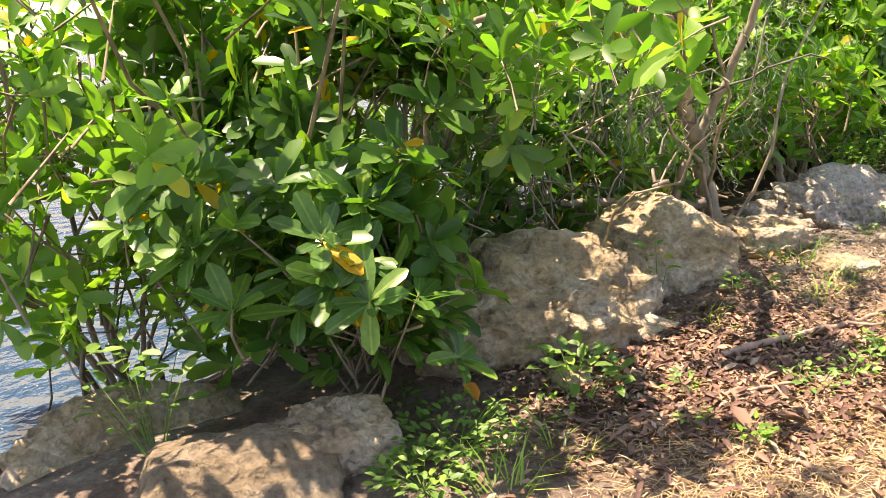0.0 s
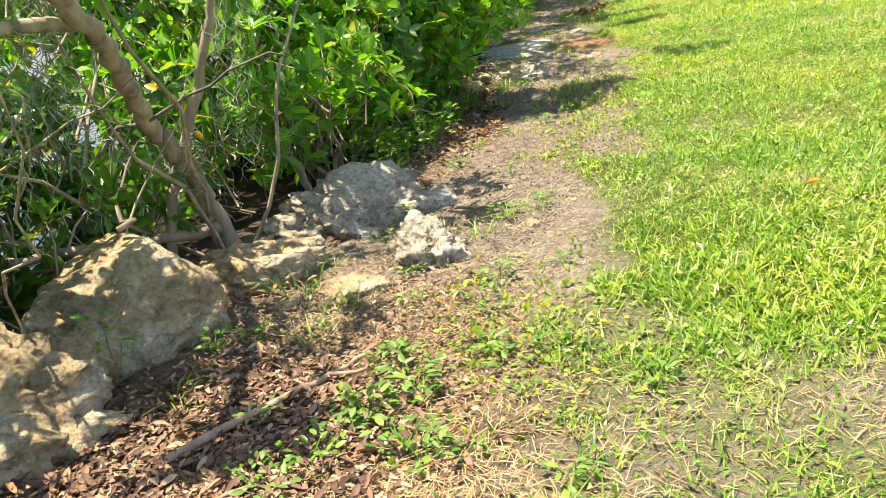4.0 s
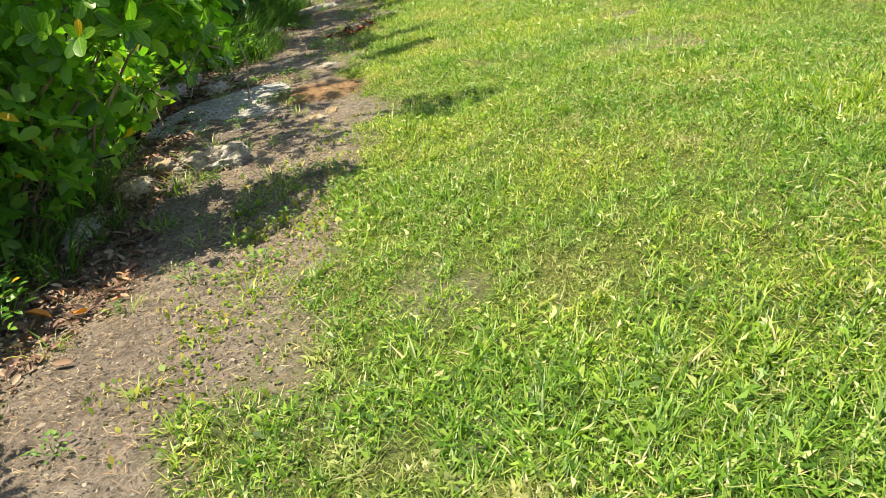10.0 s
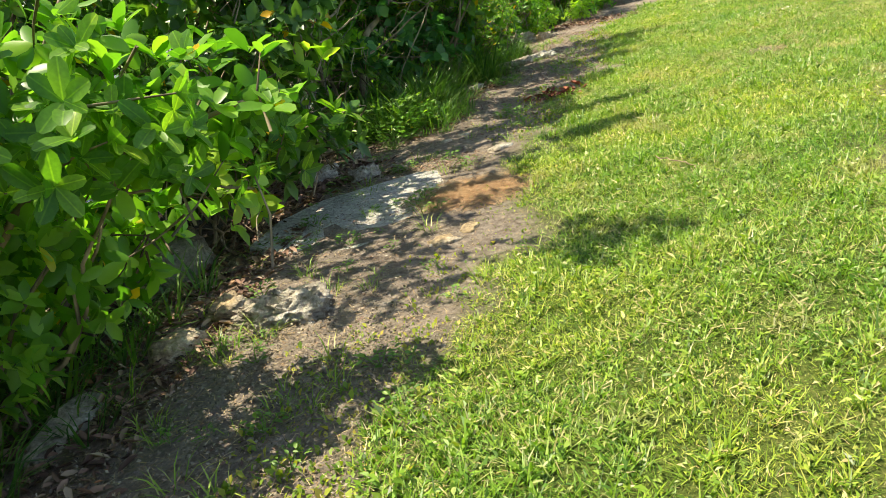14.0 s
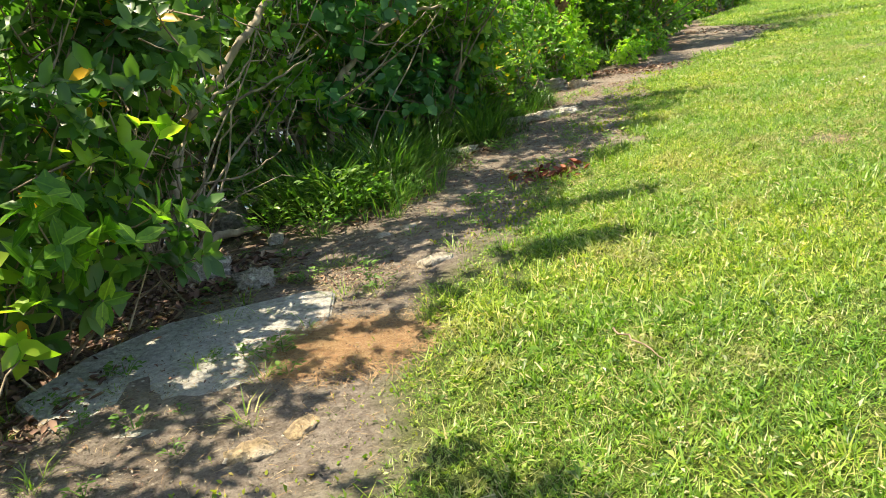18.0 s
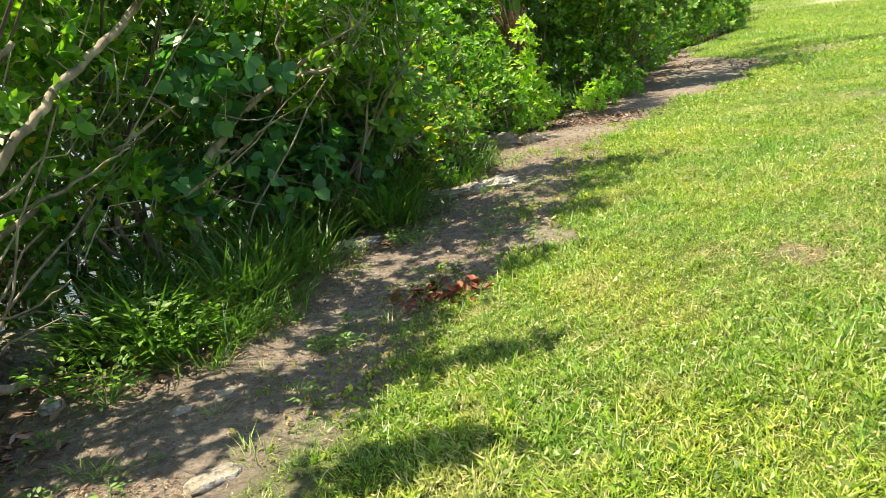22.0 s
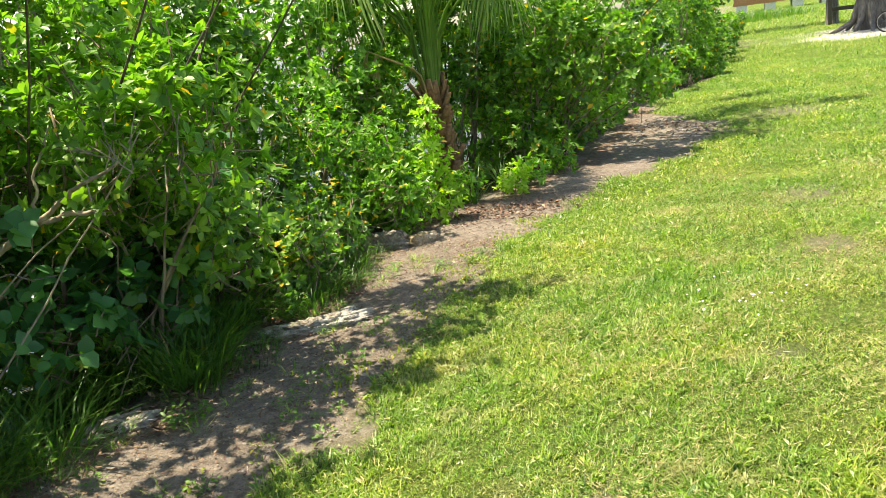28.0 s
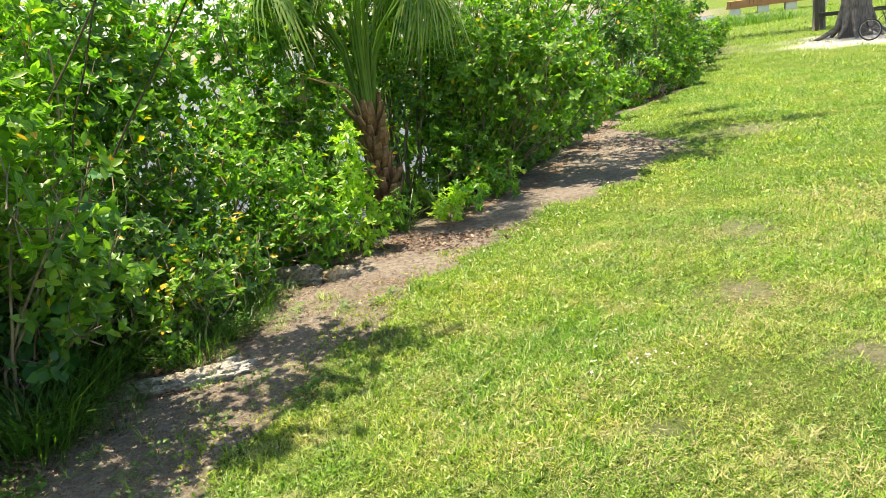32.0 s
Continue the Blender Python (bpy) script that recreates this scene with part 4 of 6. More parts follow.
overhang(11.0, 55, [(5.9, 10.6, 2.7, 0.5, 0.4), (6.6, 10.75, 2.8, 0.45, 0.2), (6.9, 11.4, 2.8, 0.5, 0.3)])
overhang(12.4, 56, [(6.9, 12.2, 2.7, 0.5, 0.4), (7.4, 11.9, 2.8, 0.45, 0.25)])
overhang(16.0, 57, [(10.6, 16.8, 3.0, 0.8, 0.6)])
overhang(17.0, 59, [(11.9, 16.7, 2.6, 0.8, 0.5), (12.6, 17.6, 2.6, 0.8, 0.6)])
overhang(18.0, 58, [(12.0, 18.6, 3.0, 1.0, 0.7), (13.2, 18.9, 3.2, 1.1, 0.7), (14.6, 18.3, 3.2, 0.7, 0.3), (11.6, 17.0, 3.0, 0.7, 0.7), (14.0, 20.4, 3.3, 0.8, 0.3)])


# the hedge's rows: at its foot, behind, and the tall growth at the water
ROWS = ([(y, 0.28, 0.36, 0.6, 330, HEX, 0.08) for y in (12.9, 13.5, 14.0)] + [(y, 0.4, 0.5, 0.85, 330, HEX, 0.10) for y in (15.9, 16.7, 17.6, 18.6, 19.8, 21.0, 22.2, 23.4, 24.7, 26.0, 27.5, 29.0, 31.0, 33.0, 35.0, 37.5, 40.0, 43.0, 46.0)]
        + [(y, 0.8, 0.55, 1.6, 610, HEX, 0.08) for y in (11.4, 12.3, 13.2, 14.1)] + [(y, 0.95, 0.62, 1.9, 590, HEX, 0.095) for y in (4.9, 6.0, 7.3, 9.9, 10.8, 15.2, 16.2, 17.3, 18.5, 19.8, 21.2, 22.8, 24.4, 26.2, 28.4, 31.0)]
        + [(y, 1.9, 0.9, 3.2, 720 if y < 17 else 420, PLAIN, 0.15) for y in (5.2, 6.4, 7.7, 9.0, 10.4, 11.8, 13.2, 14.6, 16.2, 17.8, 19.6, 21.6, 23.8, 26.2, 29.0, 32.5, 36.0, 40.0, 44.0)]
        + [(y, 1.5, 0.7, 2.5, 600, HEX, 0.105) for y in (3.4, 4.5, 9.6, 10.6, 11.4, 12.3, 13.2, 14.1, 15.0, 16.0, 17.0, 18.2, 19.6)]
        + [(y, 3.3, 1.2, 3.8, 330, PLAIN, 0.2) for y in (5.8, 7.6, 9.6, 11.6, 13.6, 15.8, 18.0, 20.4, 23.0, 26.0, 29.5, 33.5)]
        + [(y, 0.3, 0.3, 0.6, 260, HEX, 0.075) for y in (11.95, 12.4)])
for k, (y, behind, r, tall, tips, leaf, length) in enumerate(ROWS):
    (fx, fy), away = foot_at(y)
    rng = np.random.default_rng(300 + k)
    x, y = fx + away[0] * behind, fy + away[1] * behind
    tall *= rng.uniform(0.85, 1.2)
    if fy > 15 and behind > 0.9:
        tall *= 1.15
    if 9 < fy < 15.5 and behind > 1.4:
        tall, tips = tall * 1.2, int(tips * 1.15)
    if fy < 5:
        tall, tips = tall * 0.65, int(tips * 0.6)
    z0 = put_on(x, y)
    blobs = [(x, y, z0 + tall * 0.45, r, r, tall * 0.55), (x + rng.normal(0, 0.2), y + rng.normal(0, 0.3), z0 + tall * 0.75, r * 0.9, r * 0.9, tall * 0.35)]
    # bright and dark leaf colours put sun and shade into the rows
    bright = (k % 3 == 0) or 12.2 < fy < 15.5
    shade = "sun-and-shade toned green" if bright else "dark green"
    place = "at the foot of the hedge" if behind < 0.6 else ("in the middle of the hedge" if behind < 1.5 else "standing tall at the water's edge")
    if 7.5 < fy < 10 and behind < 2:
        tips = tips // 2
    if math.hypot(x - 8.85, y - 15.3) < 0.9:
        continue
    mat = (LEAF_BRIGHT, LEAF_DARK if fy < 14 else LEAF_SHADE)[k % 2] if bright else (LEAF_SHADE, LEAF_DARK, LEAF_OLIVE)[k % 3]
    scale = rng.uniform(0.68, 1.08)
    if fy > 20:
        tips, length = int(tips * 0.6), length * 1.25
    tips, length = int(tips * min(1.35, 1 / scale)), length * scale
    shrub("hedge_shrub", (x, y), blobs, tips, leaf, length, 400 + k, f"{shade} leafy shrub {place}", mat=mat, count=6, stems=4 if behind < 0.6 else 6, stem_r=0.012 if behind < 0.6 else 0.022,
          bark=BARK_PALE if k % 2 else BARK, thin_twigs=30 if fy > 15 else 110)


# ---- boulders and stones ----
def boulder(name, x, y, size, top, seed, label, mat=LIMESTONE, turn=0.0, tilt=0.0, roll=0.0, detail=4, rough=0.13, category="boulder", group="shore boulders", facets=11):
    """A broken block of a few worn faces, whose upper side stands at the height top."""
    rng = np.random.default_rng(1000 + seed)
    walls = np.array([(1, 0, 0), (-1, 0, 0), (0, 1, 0), (0, -1, 0), (0, 0, 1), (0, 0, -1)]) + rng.normal(0, 0.16, (6, 3))
    normals = unit(np.concatenate((rng.normal(size=(facets, 3)), walls)))
    reach = np.concatenate((rng.uniform(0.82, 1.08, facets), rng.uniform(0.8, 0.9, 6)))
    bm = bmesh.new()
    bmesh.ops.create_icosphere(bm, subdivisions=detail, radius=1.0)
    off = Vector((seed * 3.7, seed * 1.3, seed * 0.7))
    for v in bm.verts:
        p = v.co.normalized()
        facing = np.maximum(normals @ np.array(p), 0.05) / reach
        d = float(np.sum(facing ** 18) ** (-1 / 18))
        crack = max(0.0, 1 - abs(noise.noise(p * 3.1 + off)) * 7)
        d += rough * (0.6 * noise.noise(p * 2.2 + off) + 0.6 * noise.noise(p * 5 + off) + 0.5 * noise.noise(p * 11 + off) + 0.4 * noise.noise(p * 23 + off) - 0.45 * crack)
        v.co = Vector((p.x * d * size[0], p.y * d * size[1], p.z * d * size[2]))
    lean = Matrix.Rotation(radians(roll), 3, 'Y') @ Matrix.Rotation(radians(tilt), 3, 'X')
    high = max((lean @ v.co).z for v in bm.verts)
    ob = part(name, bm, mat)
    ob.location = (x, y, top - high)
    ob.rotation_euler = (radians(tilt), radians(roll), radians(turn))
    return tagged(ob, label, category, group)


boulder("boulder", 0.08, 2.55, (0.52, 0.29, 0.30), 0.345, 1, "tan pitted limestone boulder beside the mangrove leaves", turn=3, tilt=32, roll=10, detail=5, rough=0.17)
boulder("boulder", 0.60, 3.03, (0.31, 0.31, 0.19), 0.29, 2, "sloping pale limestone boulder in dappled light", LIMESTONE, turn=-45, tilt=17, roll=17, detail=5, rough=0.13)
boulder("boulder", -0.72, 1.66, (0.27, 0.22, 0.22), 0.175, 3, "smooth boulder among other rocks, shade put into its brownish grey colour", LIMESTONE_SHADED, turn=15, roll=8, detail=5, rough=0.06)
boulder("boulder", -0.50, 1.87, (0.20, 0.15, 0.17), 0.15, 4, "small cream limestone boulder with orange stains", LIMESTONE, turn=20, tilt=10, rough=0.16, detail=5)
boulder("boulder", -1.18, 2.16, (0.36, 0.26, 0.28), 0.12, 5, "cream and grey boulder at the waterline", LIMESTONE, turn=40, tilt=15, detail=5)
boulder("boulder", -1.30, 1.80, (0.28, 0.24, 0.24), -0.04, 6, "dark grey weathered boulder at the waterline", LIMESTONE_GREY, turn=20)
boulder("boulder", -1.75, 2.0, (0.3, 0.24, 0.24), -0.14, 26, "dark wet boulder beside the water", LIMESTONE_GREY, turn=50)
boulder("boulder", 1.06, 3.24, (0.24, 0.17, 0.12), 0.12, 7, "low lumpy limestone rock in the soil", LIMESTONE, turn=-10, rough=0.22, detail=5)
boulder("boulder", 1.60, 3.64, (0.39, 0.26, 0.19), 0.20, 8, "white limestone rock in dappled shade", LIMESTONE_PALE, turn=8, tilt=18, roll=10, rough=0.24, detail=5)
boulder("boulder", 1.86, 3.59, (0.16, 0.08, 0.07), 0.055, 40, "low white tongue of limestone in the soil", LIMESTONE_PALE, turn=14, rough=0.16)
boulder("boulder", 1.62, 3.04, (0.15, 0.17, 0.14), 0.135, 9, "white pointed limestone rock on the soil", LIMESTONE_PALE, turn=-8, tilt=10, rough=0.26, detail=5)
boulder("boulder", 1.30, 2.92, (0.13, 0.09, 0.06), 0.05, 29, "small half buried limestone rock", LIMESTONE, rough=0.2)
boulder("boulder", 0.18, 2.14, (0.07, 0.05, 0.05), 0.05, 41, "small tan rock at the big boulder's foot", LIMESTONE, turn=30, rough=0.15)
boulder("boulder", 2.80, 5.40, (0.25, 0.06, 0.06), 0.05, 10, "long low rock ledge at the hedge's foot", LIMESTONE_PALE, turn=58, rough=0.2, detail=5)
boulder("boulder", 3.14, 5.78, (0.13, 0.08, 0.06), 0.07, 30, "low tan rock at the hedge's foot", LIMESTONE, turn=40)
boulder("boulder", 3.56, 5.80, (0.20, 0.12, 0.09), 0.12, 11, "craggy half buried grey limestone rock", LIMESTONE_PALE, turn=-25, rough=0.34, detail=5)
boulder("boulder", 3.36, 6.05, (0.12, 0.08, 0.06), 0.07, 31, "half buried pale rock in the soil", LIMESTONE, turn=60, rough=0.3)
boulder("boulder", 4.14, 9.45, (0.2, 0.18, 0.2), 0.13, 12, "round grey boulder under the tree", LIMESTONE_GREY, rough=0.06)
boulder("boulder", 3.12, 6.95, (0.25, 0.22, 0.22), 0.2, 32, "grey boulder in the shade of the leaves", LIMESTONE_GREY, rough=0.08)
boulder("stone", 4.11, 8.12, (0.15, 0.09, 0.08), 0.10, 13, "rough tan stone among dead leaves", LIMESTONE_PALE, rough=0.3, turn=25, category="stone", group="loose stones", detail=4)
boulder("stone", 4.36, 7.82, (0.11, 0.08, 0.07), 0.085, 33, "rough tan stone near the slab", LIMESTONE_PALE, rough=0.3, turn=-15, category="stone", group="loose stones", detail=4)
boulder("stone", 4.48, 8.57, (0.06, 0.05, 0.05), 0.06, 14, "small white stone at the grass edge", LIMESTONE_PALE, category="stone", group="loose stones", detail=3)
boulder("stone", 4.34, 6.16, (0.09, 0.06, 0.04), 0.022, 37, "flat pale stone sunk in the dappled soil", LIMESTONE, rough=0.35, turn=20, category="stone", group="loose stones", detail=3)
boulder("stone", 4.5, 6.24, (0.08, 0.05, 0.04), 0.02, 38, "flat pale stone sunk in the dappled soil", LIMESTONE, rough=0.35, turn=50, category="stone", group="loose stones", detail=3)
boulder("stone", 5.05, 8.25, (0.07, 0.05, 0.04), 0.03, 39, "small white stone by the long grass", LIMESTONE_PALE, turn=50, category="stone", group="loose stones", detail=3)
boulder("stone", 5.21, 7.62, (0.12, 0.07, 0.05), 0.045, 15, "flat white stone bright in the sun", LIMESTONE_PALE, turn=30, rough=0.3, category="stone", group="loose stones", detail=3)
boulder("stone", 5.22, 8.36, (0.08, 0.06, 0.04), 0.02, 34, "flat pale stone sunk in the soil", LIMESTONE_PALE, turn=10, category="stone", group="loose stones", detail=3)
boulder("stone", 2.04, 3.01, (0.03, 0.025, 0.025), 0.025, 35, "grey pebble on the bare soil", LIMESTONE, category="stone", group="loose stones", detail=3)
boulder("stone", 1.07, 2.93, (0.06, 0.04, 0.035), 0.03, 36, "small grey stone among dead leaves", LIMESTONE, category="stone", group="loose stones", detail=3)
boulder("boulder", 5.92, 10.32, (0.26, 0.11, 0.06), 0.065, 16, "low white rock at the edge of the long grass", LIMESTONE_PALE, turn=20, rough=0.5, detail=5)
boulder("boulder", 7.02, 11.38, (0.40, 0.14, 0.07), 0.075, 17, "long low white rock beside the soil strip", LIMESTONE_PALE, turn=5, rough=0.5, detail=5)
boulder("boulder", 7.72, 13.35, (0.30, 0.16, 0.14), 0.16, 18, "grey rubble rock under the leaves by the palm", LIMESTONE_GREY, turn=-30, rough=0.3, detail=5)
boulder("boulder", 8.08, 13.25, (0.17, 0.11, 0.09), 0.10, 19, "low grey rock by the palm", LIMESTONE, turn=20, rough=0.3)

# concrete slab, partly under soil
bm = bmesh.new()
corners = [(3.52, 6.84), (3.74, 6.5), (4.0, 6.40), (4.32, 6.52), (4.63, 6.9), (4.71, 7.37), (4.60, 7.45), (4.0, 7.39), (3.72, 7.18)]
top = [bm.verts.new((x, y, 0.008 if 1 <= i <= 4 else 0.04)) for i, (x, y) in enumerate(corners)]
bm.faces.new(top)
ext = bmesh.ops.extrude_face_region(bm, geom=bm.faces[:])
for v in [e for e in ext["geom"] if isinstance(e, bmesh.types.BMVert)]:
    v.co.z -= 0.12
bmesh.ops.recalc_face_normals(bm, faces=bm.faces[:])
bmesh.ops.bevel(bm, geom=bm.edges[:], offset=0.008, segments=2, affect='EDGES')
tagged(part("concrete_slab", bm, CONCRETE, soft=False), "grey concrete slab half covered with soil", "slab")


# ---- litter, needles, sticks ----
def scatter(name, mat, shape, n, centre, radii, length, seed, label, category, tilt=0.35, keep_off=True, lift=0.006, kind="stuff", widths=None):
    rng = np.random.default_rng(seed)
    r = np.sqrt(rng.random(n)) * (1 + 0.25 * rng.normal(size=n))
    a = rng.uniform(0, 2 * np.pi, n)
    P = np.c_[centre[0] + radii[0] * r * np.cos(a), centre[1] + radii[1] * r * np.sin(a)]
    return lay(name, mat, shape, P, length, rng, label, category, tilt, lift, kind)


def lay(name, mat, shape, P, length, rng, label, category, tilt=0.35, lift=0.006, kind="stuff"):
    n = len(P)
    at = np.c_[P, height(P) + lift + rng.random(n) * 0.012]
    b = rng.uniform(0, 2 * np.pi, n)
    way = np.c_[np.cos(b), np.sin(b), rng.normal(0, tilt * 0.5, n)]
    up = np.c_[rng.normal(0, tilt, n), rng.normal(0, tilt, n), np.ones(n)]
    me = sprinkle(name, mat, shape, at, way, up, length * rng.uniform(0.5, 1.2, n))
    return tagged(new(name, me), label, category, kind=kind)


def along(n, lo, hi, y0, y1, seed, line=FOOT):
    """Places along the hedge's foot (or the lawn's edge), between two distances from it."""
    rng = np.random.default_rng(seed)
    y = rng.uniform(y0, y1, n)
    f = [foot_at(v) if line is FOOT else None for v in y]
    off = rng.uniform(lo, hi, n)
    return np.array([(p[0] - w[0] * o, p[1] - w[1] * o) for (p, w), o in zip(f, off)]), rng


DEAD = leaf_shape(0.4, 0.04, 0.22, -0.25, 0.5)
scatter("leaf_litter", LITTER, plain_leaf(0.5, 0.25, -0.2), 6000, (0.6, 2.14), (0.58, 0.45), 0.024, 68, "small brown leaf crumbs on bare soil", "leaf litter", 0.5)
scatter("leaf_litter", LITTER, DEAD, 1900, (0.62, 2.16), (0.56, 0.42), 0.037, 71, "brown and reddish dead leaves on bare soil", "leaf litter")
P, rng = along(1500, -0.3, 0.35, 3.0, 12.5, 72)
lay("leaf_litter", LITTER, DEAD, P, 0.06, rng, "brown dead leaves along the hedge's foot", "leaf litter")
P, rng = along(7000, -0.1, 1.3, 7.5, 15.0, 67)
lay("leaf_litter", LITTER, plain_leaf(0.4, 0.25, -0.2), P, 0.026, rng, "small reddish brown leaf bits on the soil strip", "leaf litter", 0.5)
P, rng = along(1500, -0.1, 0.9, 2.8, 7.5, 66)
lay("leaf_litter", LITTER, plain_leaf(0.35, 0.25, -0.2), P, 0.022, rng, "small brown leaf bits on the soil strip", "leaf litter", 0.5)
P, rng = along(26000, -0.1, 1.4, 2.6, 13.5, 69)
lay("soil_crumbs", CRUMB, plain_leaf(0.5, 0.2, -0.2), P, 0.011, rng, "crumbs of soil and leaf bits on the bare strip", "soil", 0.8)
P, rng = along(16000, -0.1, 1.5, 2.4, 13.5, 73)
lay("dry_straw", STRAW, blade_shape(0.045, 0.1), P, 0.04, rng, "dry straw and stalks on the soil", "straw", 0.2)
scatter("leaf_litter", LITTER, DEAD, 480, (0.5, 1.8), (0.7, 0.5), 0.042, 70, "scattered brown dead leaves on dry straw", "leaf litter")
scatter("dry_straw", STRAW, blade_shape(0.035, 0.1), 8000, (0.75, 1.65), (0.6, 0.6), 0.06, 74, "dry straw among the dead leaves", "straw", 0.15)
scatter("dry_straw", STRAW, blade_shape(0.04, 0.1), 3200, (1.35, 2.45), (0.42, 0.5), 0.04, 80, "dry straw on the soil by the rocks", "straw", 0.2)
scatter("leaf_litter", LITTER, plain_leaf(0.4, 0.25, -0.2), 1500, (1.25, 2.6), (0.45, 0.45), 0.026, 81, "brown leaf bits on the soil by the rocks", "leaf litter", 0.5)
scatter("ground_weeds", FRINGE, plain_leaf(0.7, 0.1, 0.05), 420, (1.6, 2.2), (0.3, 0.5), 0.018, 82, "low yellow-green weeds on thin soil", "weeds", 0.4, lift=0.012)
P, rng = along(9000, 0.0, 1.1, 2.7, 6.2, 83)
lay("soil_crumbs", CRUMB, plain_leaf(0.6, 0.3, -0.3), P, 0.014, rng, "dark crumbs of soil on the bare strip", "soil", 1.0)
P, rng = along(6000, 0.1, 1.2, 2.7, 6.2, 84)
lay("dry_straw", STRAW, blade_shape(0.05, 0.15), P, 0.035, rng, "short dry stalks on the bare strip", "straw", 0.3)
P, rng = along(2600, -0.25, 0.3, 4.3, 8.5, 85)
lay("leaf_litter", LITTER, DEAD, P, 0.045, rng, "dry brown leaves gathered under the boughs", "leaf litter", 0.5)
scatter("pine_straw", NEEDLES, blade_shape(0.02, 0.1), 5200, (4.70, 6.78), (0.30, 0.23), 0.10, 75, "patch of orange fallen pine needles", "pine needles", 0.15)
scatter("leaf_litter", LITTER, DEAD, 500, (4.15, 8.1), (0.4, 0.35), 0.06, 76, "dark dead leaves under the crooked tree", "leaf litter")
scatter("red_leaf_litter", LITTER_RED, DEAD, 90, (6.3, 9.05), (0.24, 0.16), 0.07, 77, "heap of dark red dead leaves at the lawn's edge", "leaf litter", 0.7)
scatter("leaf_litter", LITTER, DEAD, 300, (12.6, 17.6), (0.6, 1.2), 0.05, 78, "dead leaves in the hedge's shadow", "leaf litter")
scatter("leaf_litter", LITTER, DEAD, 350, (9.0, 13.9), (0.7, 0.4), 0.06, 79, "reddish dead leaves before the palm", "leaf litter")


scatter("white_flowers", PETAL, plain_leaf(0.9, 0.1, 0.0), 34, (9.65, 10.45), (0.35, 0.45), 0.02, 64, "tiny white wildflowers in the lawn", "flowers", 0.5, lift=0.035)


def stick(points, r0, r1, label, seed, name="stick"):
    rng = np.random.default_rng(seed)
    pts = curve_through(points, 14)
    pts[:, 2] += height(pts[:, :2])
    pts += rng.normal(0, 0.004, pts.shape)
    return tagged(new(name, tubes(name, TWIG, [(pts, r0, r1)], 7)), label, "stick", "fallen sticks")


stick([(0.62, 2.2, 0.015), (0.85, 2.3, 0.022), (1.05, 2.36, 0.02), (1.21, 2.45, 0.012)], 0.013, 0.006, "pale brown fallen stick on dead leaves", 1)
stick([(1.05, 2.36, 0.02), (1.14, 2.33, 0.02), (1.22, 2.36, 0.015)], 0.007, 0.003, "thin side twig of a fallen stick", 2)
stick([(5.56, 6.36, 0.05), (5.61, 6.2, 0.04), (5.63, 6.05, 0.03)], 0.0035, 0.002, "thin orange-brown twig in the grass", 3)
stick([(0.5, 1.95, 0.02), (0.7, 1.98, 0.02), (0.95, 2.05, 0.015)], 0.007, 0.004, "thin twig lying among dead leaves", 4)
stick([(1.9, 3.4, 0.02), (2.0, 3.35, 0.02), (2.18, 3.4, 0.01)], 0.006, 0.003, "thin twig on the bare soil", 5)


def fallen_leaf(x, y, length, turn, seed, label, mat=LEAF_ORANGE, z=0.02):
    v, f = leaf_shape(0.55, 0.03, 0.2, -0.2, 0.5)
    me = raw_mesh("fallen_leaf", v * length, np.concatenate([np.array(q) for q in f]), [len(q) for q in f], mat)
    ob = new("fallen_leaf", me)
    ob.location = (x, y, put_on(x, y) + z)
    ob.rotation_euler = (0.2, 0.15, radians(turn))
    return tagged(ob, label, "leaf", "fallen leaves")


fallen_leaf(2.86, 2.53, 0.065, 200, 1, "single orange leaf lying on the lawn", z=0.045)
fallen_leaf(2.5, 4.56, 0.09, 60, 2, "orange-red dead leaf by the hedge's foot")
fallen_leaf(2.6, 4.5, 0.07, 140, 3, "orange dead leaf by the hedge's foot")
fallen_leaf(6.47, 8.98, 0.10, 30, 4, "bright red dead leaf on the heap", LITTER_RED, 0.05)
fallen_leaf(6.5, 9.02, 0.08, 120, 5, "red dead leaf beside the heap", LITTER_RED, 0.05)
fallen_leaf(0.55, 1.75, 0.085, 20, 6, "large tan dead leaf on the litter", LITTER)
fallen_leaf(0.7, 1.78, 0.085, 100, 7, "reddish dead leaf on the litter", LITTER)
fallen_leaf(1.05, 1.97, 0.06, 100, 8, "dark brown dead leaf on the soil", LITTER)
fallen_leaf(-0.1, 1.98, 0.08, 30, 9, "orange dead leaf caught in weeds", LEAF_ORANGE, 0.06)


for k, (x, y, r) in enumerate([(8.0, 8.5, 0.26), (10.55, 10.9, 0.32), (6.42, 5.1, 0.3), (2.1, 1.45, 0.3), (1.5, 1.7, 0.4)]):
    scatter("dry_straw", STRAW, blade_shape(0.05, 0.1), 700, (x, y), (r, r * 0.9), 0.045, 620 + k, "pale dead grass on a worn patch of the lawn", "straw", 0.25)


